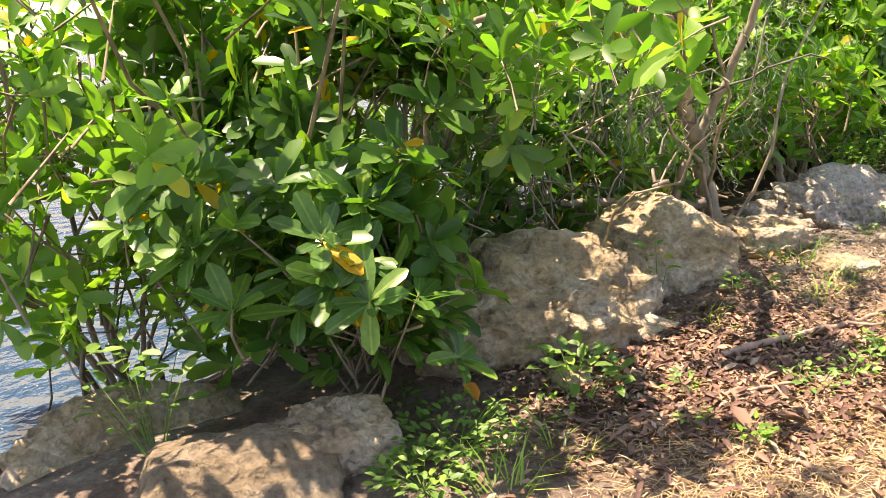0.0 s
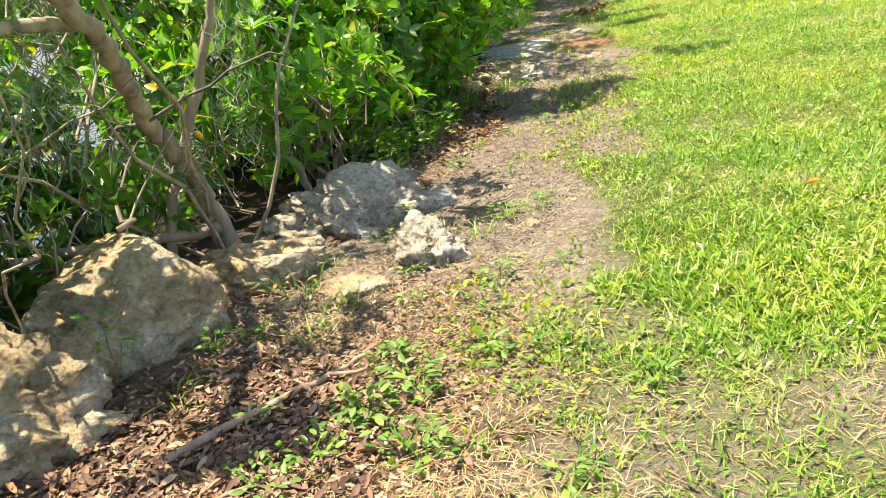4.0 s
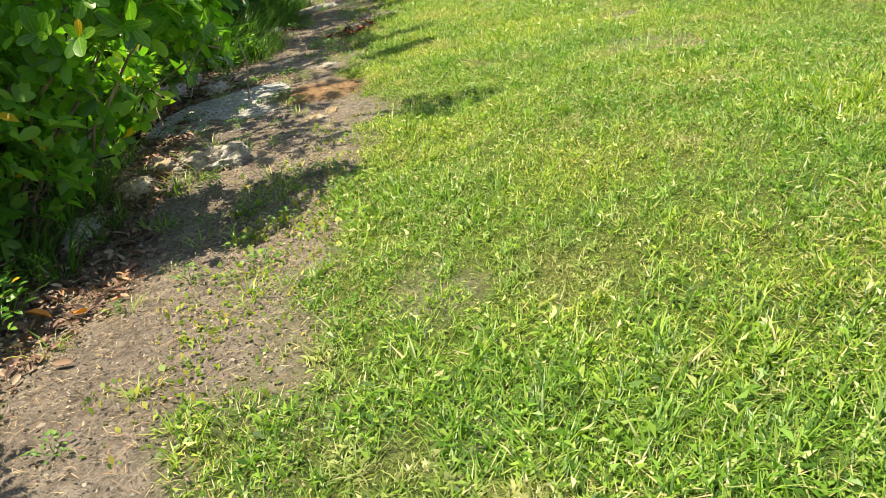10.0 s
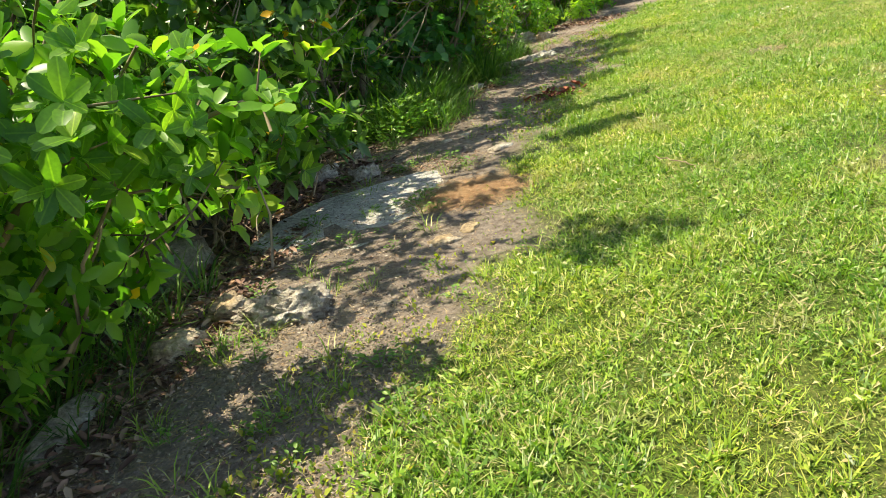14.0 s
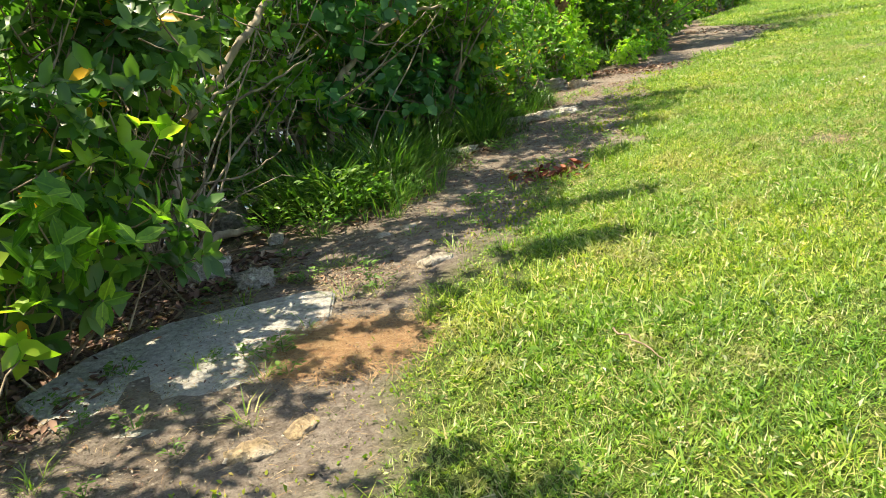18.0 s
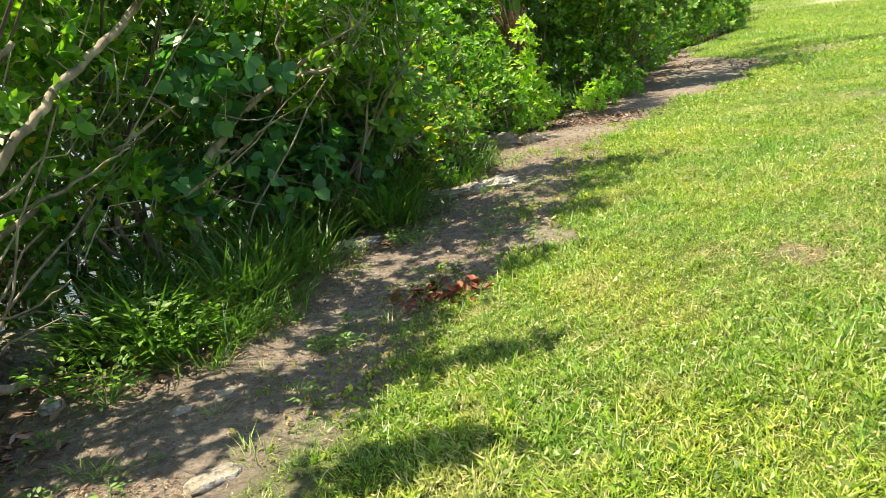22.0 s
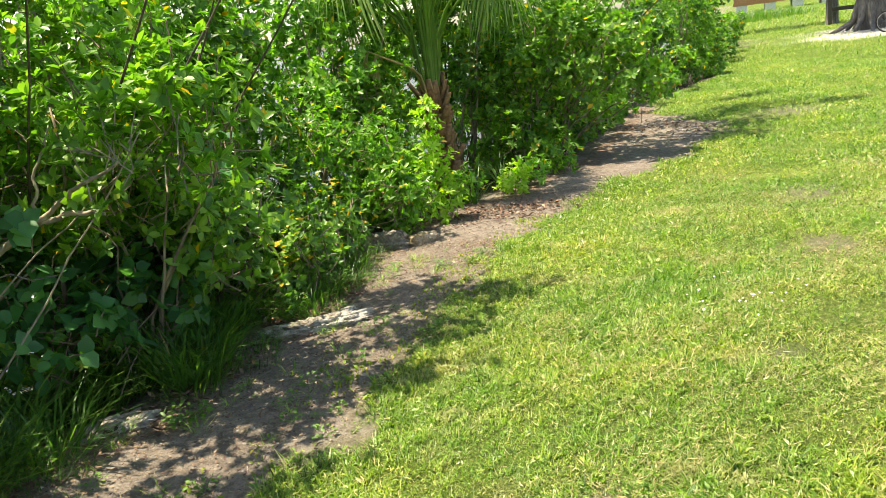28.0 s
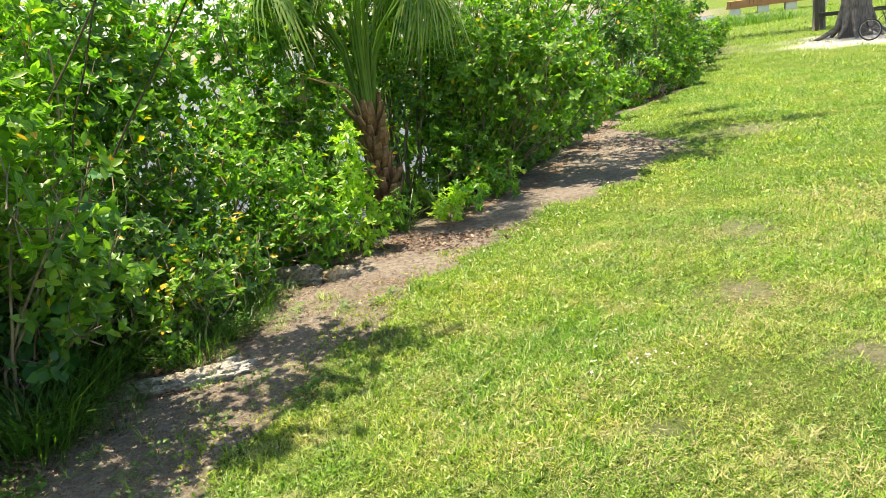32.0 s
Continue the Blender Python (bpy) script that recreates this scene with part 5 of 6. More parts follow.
# ---- weeds and long grass ----
def weed(name, x, y, tall, spread_r, n, length, seed, label, shape, mat=None, category="weed", group="weeds"):
    rng = np.random.default_rng(seed)
    ob = new(name)
    ob.location = (x, y, put_on(x, y))
    tagged(ob, label, category, group)
    a = rng.uniform(0, 2 * np.pi, n)
    r = np.sqrt(rng.random(n)) * spread_r
    tip = np.c_[np.cos(a) * r, np.sin(a) * r, tall * rng.uniform(0.35, 1.0, n)]
    b = a + rng.normal(0, 0.8, n)
    way = np.c_[np.cos(b), np.sin(b), rng.uniform(-0.1, 0.7, n)]
    raw_part("foliage", sprinkle("foliage", mat or LEAF_WEED, shape, tip, way, np.c_[rng.normal(0, 0.25, n), rng.normal(0, 0.25, n), np.ones(n)], length * rng.uniform(0.55, 1.15, n)), ob)
    stalks = [(np.array([tip[q] * (0.15, 0.15, 0), tip[q] * (0.6, 0.6, 0.6), tip[q]]), 0.0025, 0.0012) for q in range(0, n, 6)]
    raw_part("stalk_growth", tubes("stalk_growth", LEAF_WEED, stalks, 3), ob)
    return ob


WEEDY = leaf_shape(0.5, 0.02, 0.08, 0.15, 0.45)
w1 = weed("weed_plant", 0.18, 2.06, 0.16, 0.13, 46, 0.06, 81, "leafy green weed before the boulder", WEEDY)
weed("weed_plant", -0.16, 1.85, 0.08, 0.17, 190, 0.032, 82, "low clump of small green weeds", WEEDY)
weed("weed_plant", -0.24, 1.66, 0.07, 0.12, 130, 0.034, 83, "low clump of small green weeds", WEEDY)
weed("weed_plant", -0.98, 1.93, 0.34, 0.13, 60, 0.06, 84, "bright green leafy sprig above a boulder", ROUND)
weed("weed_plant", 0.55, 2.69, 0.24, 0.05, 9, 0.05, 85, "yellow-green sprig growing between boulders", WEEDY)
weed("weed_plant", 0.82, 2.72, 0.07, 0.05, 24, 0.035, 86, "small green weed at a boulder's foot", WEEDY)
weed("weed_plant", 2.05, 4.28, 0.16, 0.16, 90, 0.045, 87, "bright green weed at the hedge's foot", WEEDY)
weed("weed_plant", 2.2, 5.0, 0.2, 0.16, 70, 0.06, 88, "leafy weed at the hedge's foot", WEEDY)
weed("weed_plant", 4.85, 8.95, 0.28, 0.24, 170, 0.06, 89, "fresh green leafy weed beside the long grass", WEEDY)
weed("weed_plant", 4.6, 9.2, 0.3, 0.2, 110, 0.06, 90, "fresh green leafy weed beside the long grass", WEEDY)
for k, (x, y, tall, r, mat, label) in enumerate([(8.8, 14.72, 0.4, 0.2, LEAF_BRIGHT, "bright green leafy plant before the palm"), (9.38, 14.75, 0.34, 0.2, LEAF_LIME, "bright green leafy plant beside the soil"), (9.7, 15.05, 0.36, 0.2, LEAF_BRIGHT, "bright green leafy plant beside the soil"),
                                              (10.2, 15.5, 0.45, 0.26, LEAF_BRIGHT, "bright green leafy plant beside the soil"), (7.98, 13.65, 1.15, 0.26, LEAF_OLIVE, "tall yellow-green leafy plant before the palm"), (8.4, 13.95, 1.3, 0.22, LEAF_LIME, "bright yellow-green leafy plant against the palm's trunk")]):
    steps = 1 if tall < 0.6 else 3
    shrub("weed_plant", (x, y), [(x, y, tall * (0.5 if steps == 1 else 0.2 + 0.28 * q), r * (1 - 0.2 * q), r * (1 - 0.2 * q), tall * (0.45 if steps == 1 else 0.24)) for q in range(steps)], 60 if steps == 1 else 170, MANGROVE, 0.085, 910 + k, label, "weed", count=7, mat=mat, stems=3, stem_r=0.006, group="weeds", thin_twigs=20, clump=0.0, twig=0.1)
weed("yellowing_sprig", 7.33, 12.84, 0.85, 0.1, 22, 0.09, 111, "sprig with large yellow leaves in the hedge", WEEDY, LEAF_YELLOW, "sprig")
weed("yellowing_sprig", 6.87, 12.0, 0.72, 0.07, 10, 0.09, 112, "sprig with yellow leaves in the hedge", WEEDY, LEAF_YELLOW, "sprig")
weed("yellowing_sprig", 7.04, 12.05, 0.72, 0.06, 8, 0.08, 113, "sprig with yellow leaves in the hedge", WEEDY, LEAF_YELLOW, "sprig")
weed("weed_plant", 1.92, 4.3, 0.2, 0.16, 120, 0.05, 114, "fresh green weed at the hedge's foot", WEEDY, LEAF_BRIGHT)
weed("weed_plant", 2.3, 4.55, 0.22, 0.15, 110, 0.05, 115, "fresh green weed at the hedge's foot", WEEDY, LEAF_BRIGHT)
weed("weed_plant", 4.72, 8.5, 0.18, 0.2, 150, 0.045, 116, "fresh green weed before the long grass", WEEDY, LEAF_BRIGHT)
weed("weed_plant", 5.0, 8.85, 0.2, 0.2, 150, 0.045, 117, "fresh green weed before the long grass", WEEDY, LEAF_BRIGHT)
weed("weed_plant", 4.45, 8.75, 0.18, 0.14, 90, 0.045, 118, "fresh green weed beside the boulder", WEEDY, LEAF_BRIGHT)
for k, (x, y, tall, r) in enumerate([(5.15, 9.25, 0.2, 0.2), (5.3, 9.0, 0.14, 0.16), (5.05, 9.05, 0.22, 0.2), (5.4, 9.5, 0.18, 0.18), (5.6, 9.85, 0.16, 0.16), (6.25, 10.75, 0.16, 0.16), (6.45, 11.0, 0.14, 0.16), (6.3, 10.25, 0.07, 0.12), (6.85, 11.75, 0.16, 0.15), (7.2, 12.2, 0.18, 0.16)]):
    weed("weed_plant", x, y, tall, r, 110, 0.042, 130 + k, "low green weed spreading onto the soil from the long grass", WEEDY, LEAF_WEED if k % 2 else LEAF_SHADE)
for k, (x, y, tall, r) in enumerate([(0.9, 2.02, 0.06, 0.07), (0.8, 1.96, 0.05, 0.06), (1.06, 2.2, 0.05, 0.05), (1.22, 2.14, 0.04, 0.04), (0.54, 1.72, 0.06, 0.05), (0.46, 2.05, 0.04, 0.06),
                                     (0.06, 1.95, 0.06, 0.1), (-0.02, 1.85, 0.05, 0.09), (1.45, 2.3, 0.04, 0.06)]):
    weed("weed_plant", x, y, tall, r, 24, 0.028, 170 + k, "low clump of green weeds among dead leaves", WEEDY, LEAF_WEED if k % 2 else LEAF_OLIVE)
rng = np.random.default_rng(96)
small = weed("weed_plant", 1.0, 2.1, 0.05, 0.06, 26, 0.028, 97, "small green weed growing on bare soil", WEEDY)
for k in range(170):
    y = rng.uniform(-0.2, 13.5)
    (fx, fy), away = foot_at(max(y, 2.4))
    o = rng.uniform(0.15, 1.25)
    x, yy = (fx - away[0] * o, fy - away[1] * o) if y > 2.4 else (rng.uniform(0.85, 1.75), rng.uniform(1.2, 2.7))
    c = copy_thing(small, Matrix.Translation((x, yy, put_on(x, yy))) @ Matrix.Rotation(rng.uniform(0, 6.28), 4, 'Z') @ Matrix.Scale(rng.uniform(0.45, 1.25), 4))


def tuft(name, x, y, tall, r, n, seed, label, mat=None, wide=0.03):
    rng = np.random.default_rng(seed)
    a = rng.uniform(0, 2 * np.pi, n)
    q = np.sqrt(rng.random(n)) * r
    at = np.c_[np.cos(a) * q, np.sin(a) * q, np.zeros(n)]
    lean = rng.uniform(0.1, 0.8, n)
    b = a + rng.normal(0, 0.7, n)
    me = sprinkle(name, mat or GRASS_LONG, blade_shape(wide, 0.6), at, np.c_[np.cos(b) * lean, np.sin(b) * lean, np.ones(n)], np.c_[-np.cos(b), -np.sin(b), lean], tall * rng.uniform(0.5, 1.15, n))
    ob = new(name, me)
    ob.location = (x, y, put_on(x, y) - 0.01)
    return tagged(ob, label, "grass", "grass tufts")


k = 0
for y in np.arange(8.95, 13.2, 0.22):
    for off in (-0.16, 0.0, 0.3, 0.6):
        (fx, fy), away = foot_at(y)
        rng = np.random.default_rng(500 + k)
        x, yy = fx + away[0] * off + rng.normal(0, 0.06), fy + away[1] * off + rng.normal(0, 0.06)
        if min(math.hypot(x - 5.92, yy - 10.32), math.hypot(x - 6.75, yy - 11.38)) < 0.36:
            continue
        tuft("grass_tuft", x, yy, rng.uniform(0.34, 0.58) * (0.5 if off < 0 else 1) * (0.6 if fy > 11.5 else 1), 0.17, 95, 500 + k, "long dark green grass at the hedge's foot")
        k += 1
for x, y, t in [(1.15, 3.02, 0.16), (1.28, 2.8, 0.08), (2.2, 4.6, 0.2), (2.35, 4.75, 0.24), (2.5, 5.05, 0.24), (2.62, 5.5, 0.26), (2.8, 5.8, 0.26), (3.0, 6.1, 0.22), (1.9, 4.15, 0.18), (1.05, 1.6, 0.13), (1.2, 1.45, 0.14), (0.95, 1.4, 0.12), (8.9, 14.6, 0.4), (9.4, 15.2, 0.45), (6.75, 11.28, 0.16), (7.1, 11.25, 0.1), (7.25, 11.5, 0.14), (6.0, 10.2, 0.12), (5.75, 10.28, 0.18), (3.45, 5.68, 0.12), (3.75, 5.9, 0.1), (3.3, 5.6, 0.14), (2.95, 5.45, 0.14), (4.75, 7.35, 0.1), (4.9, 7.3, 0.08), (5.35, 7.7, 0.1), (0.1, 1.75, 0.1), (-0.05, 1.6, 0.14), (2.72, 5.75, 0.3), (2.4, 5.3, 0.3), (2.3, 4.95, 0.34), (2.55, 5.2, 0.36), (2.75, 5.5, 0.36), (2.95, 5.85, 0.32), (2.62, 5.0, 0.26), (3.1, 6.15, 0.3), (2.85, 5.3, 0.22), (3.25, 6.4, 0.26)]:
    tuft("grass_tuft", x, y, t, 0.07, 34, 700 + k, "small tuft of green grass on the soil", GRASS_LONG if t > 0.15 else GRASS, 0.04)
    k += 1


sprout = tuft("grass_sprout", 1.2, 2.75, 0.11, 0.05, 18, 760, "thin sprout of grass on the bare soil", GRASS, 0.05)
rng = np.random.default_rng(761)
for k in range(130):
    y = rng.uniform(2.7, 13.0)
    (fx, fy), away = foot_at(y)
    o = rng.uniform(0.05, 1.0)
    x, y = fx - away[0] * o, fy - away[1] * o
    copy_thing(sprout, Matrix.Translation((x, y, put_on(x, y) - 0.006)) @ Matrix.Rotation(rng.uniform(0, 6.28), 4, 'Z') @ Matrix.Scale(rng.uniform(0.35, 1.0), 4))


# clods of earth and small stones trodden into the strip
def clods(n, seed):
    P, rng = along(n, -0.05, 1.25, 2.4, 13.5, seed)
    v = np.array([(1, 0, 0), (0.3, 0.95, 0), (-0.8, 0.6, 0), (-0.8, -0.6, 0), (0.3, -0.95, 0), (0.5, 0.3, 0.5), (-0.4, 0.35, 0.55), (-0.1, -0.5, 0.5)])
    f = [(0, 1, 5), (1, 2, 6), (1, 6, 5), (2, 3, 6), (3, 7, 6), (3, 4, 7), (4, 0, 7), (0, 5, 7), (5, 6, 7)]
    size = np.minimum(0.0025 + rng.exponential(0.0028, n), 0.014)
    a = rng.uniform(0, 2 * np.pi, n)
    V = v[None] * (size[:, None] * rng.uniform(0.7, 1.4, (n, 1)))[..., None] * rng.uniform(0.75, 1.25, (n, 8, 3))
    V = np.stack([V[..., 0] * np.cos(a)[:, None] - V[..., 1] * np.sin(a)[:, None], V[..., 0] * np.sin(a)[:, None] + V[..., 1] * np.cos(a)[:, None], V[..., 2]], axis=-1)
    V += np.c_[P, height(P) - 0.002][:, None, :]
    flat = np.array(f).ravel()
    me = raw_mesh("soil_clods", V, np.arange(n)[:, None] * 8 + flat[None, :], np.full(n * len(f), 3), SOIL_CLOD)
    return tagged(new("soil_clods", smooth(me)), "grey clods and small stones in the trodden soil", "soil", kind="stuff")


clods(6000, 62)


# tangle of bare grey branches in the shaded hedge
def bare_branches(centre, radii, n, seed, label):
    rng = np.random.default_rng(seed)
    ob = new("bare_branches")
    ob.location = (*centre[:2], put_on(*centre[:2]))
    tagged(ob, label, "branch", "bare branches")
    for k in range(n):
        a = rng.uniform(-1, 1, 3) * radii + np.array((0, 0, centre[2]))
        b = a + np.array((rng.normal(0.35, 0.4), rng.normal(0.3, 0.4), rng.normal(0.25, 0.3)))
        a[2], b[2] = max(a[2], 0.05), max(b[2], 0.1)
        raw_part("branch", tubes("branch", BARK_PALE if k % 3 else BARK_GREY, [(wander(a, b, 8, 0.03, rng), rng.uniform(0.004, 0.012), 0.003)], 5), ob)


bare_branches((4.2, 9.3, 0.6), (0.5, 0.6, 0.5), 13, 1, "tangle of thin bare branches under the crooked tree")
bare_branches((4.9, 10.6, 0.7), (0.5, 0.7, 0.5), 30, 2, "tangle of thin bare branches above the long grass")
bare_branches((5.7, 12.0, 0.7), (0.5, 0.7, 0.5), 40, 3, "tangle of thin bare branches in the hedge")
bare_branches((0.3, 3.4, 0.35), (0.4, 0.25, 0.25), 18, 4, "tangle of thin dead twigs behind the boulders")
bare_branches((2.3, 5.9, 0.4), (0.3, 0.6, 0.3), 24, 5, "thin dead twigs under the round-leaved shrub")


# hanging moss strands on the bent mangrove
def moss(x, y, z, drop, seed, strands=16):
    rng = np.random.default_rng(seed)
    lines = []
    for s in range(strands):
        p = np.array((rng.normal(0, 0.03), rng.normal(0, 0.03), 0))
        n = 36
        q = p + np.cumsum(np.c_[rng.normal(0, 0.012, n), rng.normal(0, 0.012, n), np.full(n, -drop * rng.uniform(0.4, 1.0) / n)], axis=0)
        lines.append((q, 0.0016, 0.0011))
    ob = new("moss_strand", tubes("moss_strand", MOSS, lines, 3))
    ob.location = (x, y, z)
    return tagged(ob, "grey hanging moss on a mangrove limb", "moss", "hanging moss")


moss(0.62, 2.98, 1.1, 0.75, 1)
moss(0.52, 2.76, 0.98, 0.62, 8, 20)
moss(0.55, 2.92, 1.15, 0.6, 2)
moss(1.2, 3.38, 1.15, 0.8, 3)
moss(1.12, 3.45, 0.9, 0.7, 4)
moss(0.95, 3.5, 0.55, 0.45, 5)
moss(1.28, 3.3, 1.25, 0.5, 6)


# ---- palm ----
def palm(x, y):
    rng = np.random.default_rng(9)
    ob = new("palm_tree")
    ob.location = (x, y, put_on(x, y))
    tagged(ob, "young fan palm with fibrous boots and hanging dry fronds", "palm tree")
    trunk = curve_through([(0, 0, -0.1), (0.0, -0.03, 0.4), (-0.03, -0.06, 0.85), (-0.07, -0.1, 1.25)], 14)
    raw_part("trunk", tubes("trunk", BARK_PALM, [(trunk, 0.10, 0.085)], 12), ob, "rough brown fibrous trunk")
    v = np.array([(-0.045, 0, 0), (0.045, 0, 0), (0.03, 0.2, 0.07), (-0.03, 0.2, 0.07), (-0.045, 0, -0.02), (0.045, 0, -0.02), (0.02, 0.2, 0.05), (-0.02, 0.2, 0.05)])
    boot = raw_mesh("boot", v, [0, 1, 2, 3, 7, 6, 5, 4, 0, 4, 5, 1, 1, 5, 6, 2, 2, 6, 7, 3, 3, 7, 4, 0], [4] * 6, BARK_PALM)
    for k in range(64):
        t = 0.06 + 0.94 * k / 64
        c = np.array([np.interp(t, np.linspace(0, 1, 14), trunk[:, j]) for j in range(3)])
        a = k * 2.4
        b = new("boot", boot)
        b.parent = ob
        b.matrix_basis = Matrix.Translation(c + np.array((math.cos(a), math.sin(a), 0)) * 0.085) @ Matrix.Rotation(a - math.pi / 2, 4, 'Z') @ Matrix.Rotation(radians(rng.uniform(30, 70)), 4, 'X') @ Matrix.Scale(rng.uniform(0.8, 1.6), 4)
    head = trunk[-1]
    for k in range(27):
        dry = k in (0, 12)
        a = (3.6 if k else 3.9) if dry else k * 2.4 + rng.normal(0, 0.2)
        rise = rng.uniform(0.5, 0.7) if dry else rng.uniform(1.35, 1.7) if abs(math.cos(a)) > 0.8 else rng.uniform(1.9, 2.6)
        out = np.array((math.cos(a), math.sin(a), 0))
        end = head + out * rng.uniform(0.6, 1.0) + np.array((0, 0, rise))
        stalk = curve_through([head - np.array((0, 0, 0.12)) + out * 0.05, head + out * 0.2 + np.array((0, 0, rise * 0.55)), end], 8)
        fr = raw_part("frond", tubes("frond", FROND_DRY if dry else FROND, [(stalk, 0.022, 0.008)], 5), ob, "dry tan frond" if dry else "green fan frond")
        n = 34
        ang = np.linspace(-1.0, 1.0, n) * (0.7 if dry else 1.9)
        side = np.array((-out[1], out[0], 0))
        ahead = unit(out * 0.8 + np.array((0, 0, rise * 0.3 - 0.2)))
        d = ahead * np.cos(ang)[:, None] + side * np.sin(ang)[:, None]
        d[:, 2] -= 1.0 + (0.3 if dry else 0)
        leaf = sprinkle("leaflets", FROND_DRY if dry else FROND, blade_shape(0.018 if dry else 0.024, 0.35), np.tile(end, (n, 1)), d, np.tile((0, 0, 1.0), (n, 1)) + out * 0.3, rng.uniform(0.7, 1.2, n) * (0.5 if dry else 1.0))
        tagged(raw_part("leaflet_fan", leaf, fr), kind="stuff")
    return ob


palm(8.83, 15.75)


# ---- the far clearing: tree, posts, bicycle, table, dock ----
def box(bm, size, at=(0, 0, 0), turn=None, bevel=0.01):
    m = Matrix.Translation(at) @ (turn or Matrix.Identity(4)) @ Matrix.Diagonal((*size, 1))
    got = bmesh.ops.create_cube(bm, size=1.0, matrix=m)
    if bevel:
        edges = {e for v in got["verts"] for e in v.link_edges}
        bmesh.ops.bevel(bm, geom=list(edges), offset=bevel, segments=1, affect='EDGES')
    return bm


def plain_material(name, colour, rough, metal=0.0):
    m, nodes, links, p = material(name)
    n = texture(nodes, links, "Noise", 14.0, 5.0)
    c = blend(nodes, links, 'MULTIPLY', 0.7, colour, ramp(nodes, links, n.outputs[0], [(0.3, (0.7, 0.7, 0.7)), (0.7, (1.15, 1.15, 1.15))]).outputs[0])
    links.new(c, p.inputs["Base Color"])
    p.inputs["Roughness"].default_value = rough
    p.inputs["Metallic"].default_value = metal
    return m


RUBBER = plain_material("rubber", (0.02, 0.02, 0.02), 0.8)
PAINT_BLACK = plain_material("black_paint", (0.03, 0.03, 0.035), 0.4)
STEEL = plain_material("steel", (0.5, 0.5, 0.5), 0.35, 1.0)
WOOD_ORANGE = plain_material("orange_boards", (0.50, 0.23, 0.11), 0.7)
WOOD_DARK = plain_material("dark_timber", (0.07, 0.06, 0.05), 0.85)
PAINT_TEAL = plain_material("teal_paint", (0.05, 0.12, 0.14), 0.5)
WHITE_BLOCK = plain_material("white_block", (0.7, 0.69, 0.66), 0.8)


def thing(name, x, y, label, category, group="", turn=0.0):
    ob = new(name)
    ob.location = (x, y, put_on(x, y))
    ob.rotation_euler = (0, 0, radians(turn))
    return tagged(ob, label, category, group)


# big tree with a flared foot
tree = thing("large_tree", 27.3, 32.6, "old grey tree with a thick flared trunk on bare sand", "tree")
rng = np.random.default_rng(5)
trunk = curve_through([(0, 0, -0.1), (0, 0, 0.5), (0.05, 0, 1.4), (0.1, 0.1, 3.2), (0.2, 0.1, 5.0)], 18)
raw_part("trunk", tubes("trunk", BARK_GREY, [(trunk, 0.56, 0.40)], 14), tree, "thick grey trunk")
for k in range(9):
    a = k * 0.7 + rng.normal(0, 0.1)
    o = np.array((math.cos(a), math.sin(a), 0))
    raw_part("root", tubes("root", BARK_GREY, [(curve_through([o * 0.35 + (0, 0, 1.0), o * 0.62 + (0, 0, 0.3), o * rng.uniform(0.9, 1.5) + (0, 0, -0.08)], 9), 0.15, 0.05)], 8), tree)
tips = []
for k in range(8):
    a = k * 0.79
    end = trunk[-1] + np.array((math.cos(a) * rng.uniform(2, 3.4), math.sin(a) * rng.uniform(2, 3.4), rng.uniform(1, 3)))
    raw_part("limb", tubes("limb", BARK_GREY, [(wander(trunk[-1], end, 9, 0.12, rng), 0.2, 0.05)], 7), tree)
    tips.append((*end, 1.5, 1.5, 0.9))
tips.append((*trunk[-1], 2.5, 2.5, 1.2))
P, out, which = cloud(tips, 3800, rng, 0.4)
axis = unit(out + (0, 0, 0.5))
tagged(raw_part("crown", sprinkle("crown", LEAF_SHADE, PLAIN, *rosettes(P, axis, 6, 70, 0.16, rng)), tree), kind="stuff")

second = thing("slender_tree", 30.2, 38.9, "slender grey tree behind the thick trunk", "tree")
raw_part("trunk", tubes("trunk", BARK_GREY, [(curve_through([(0, 0, -0.1), (0.05, 0, 1.5), (0.2, 0.1, 4.5)], 10), 0.27, 0.18)], 10), second)
P, out, which = cloud([(0.2, 0.1, 5.3, 1.6, 1.6, 1.2)], 500, rng, 0.5)
tagged(raw_part("crown", sprinkle("crown", LEAF_SHADE, PLAIN, *rosettes(P, unit(out + (0, 0, 0.5)), 6, 70, 0.16, rng)), second), kind="stuff")

shade_tree = thing("shore_tree", 25.2, 42.4, "tall tree at the end of the hedge", "tree")
raw_part("trunk", tubes("trunk", BARK, [(curve_through([(0, 0, -0.1), (0.1, 0, 2.5), (0.2, 0.1, 5.0)], 10), 0.25, 0.16)], 10), shade_tree)
P, out, which = cloud([(0.2, 0.1, 5.6, 2.6, 2.2, 1.2), (2.6, -0.4, 5.4, 2.2, 2.0, 1.0), (4.6, -1.4, 5.6, 1.8, 1.6, 0.9)], 1500, rng, 0.5)
tagged(raw_part("crown", sprinkle("crown", LEAF_SHADE, PLAIN, *rosettes(P, unit(out + (0, 0, 0.5)), 6, 70, 0.18, rng)), shade_tree), kind="stuff")

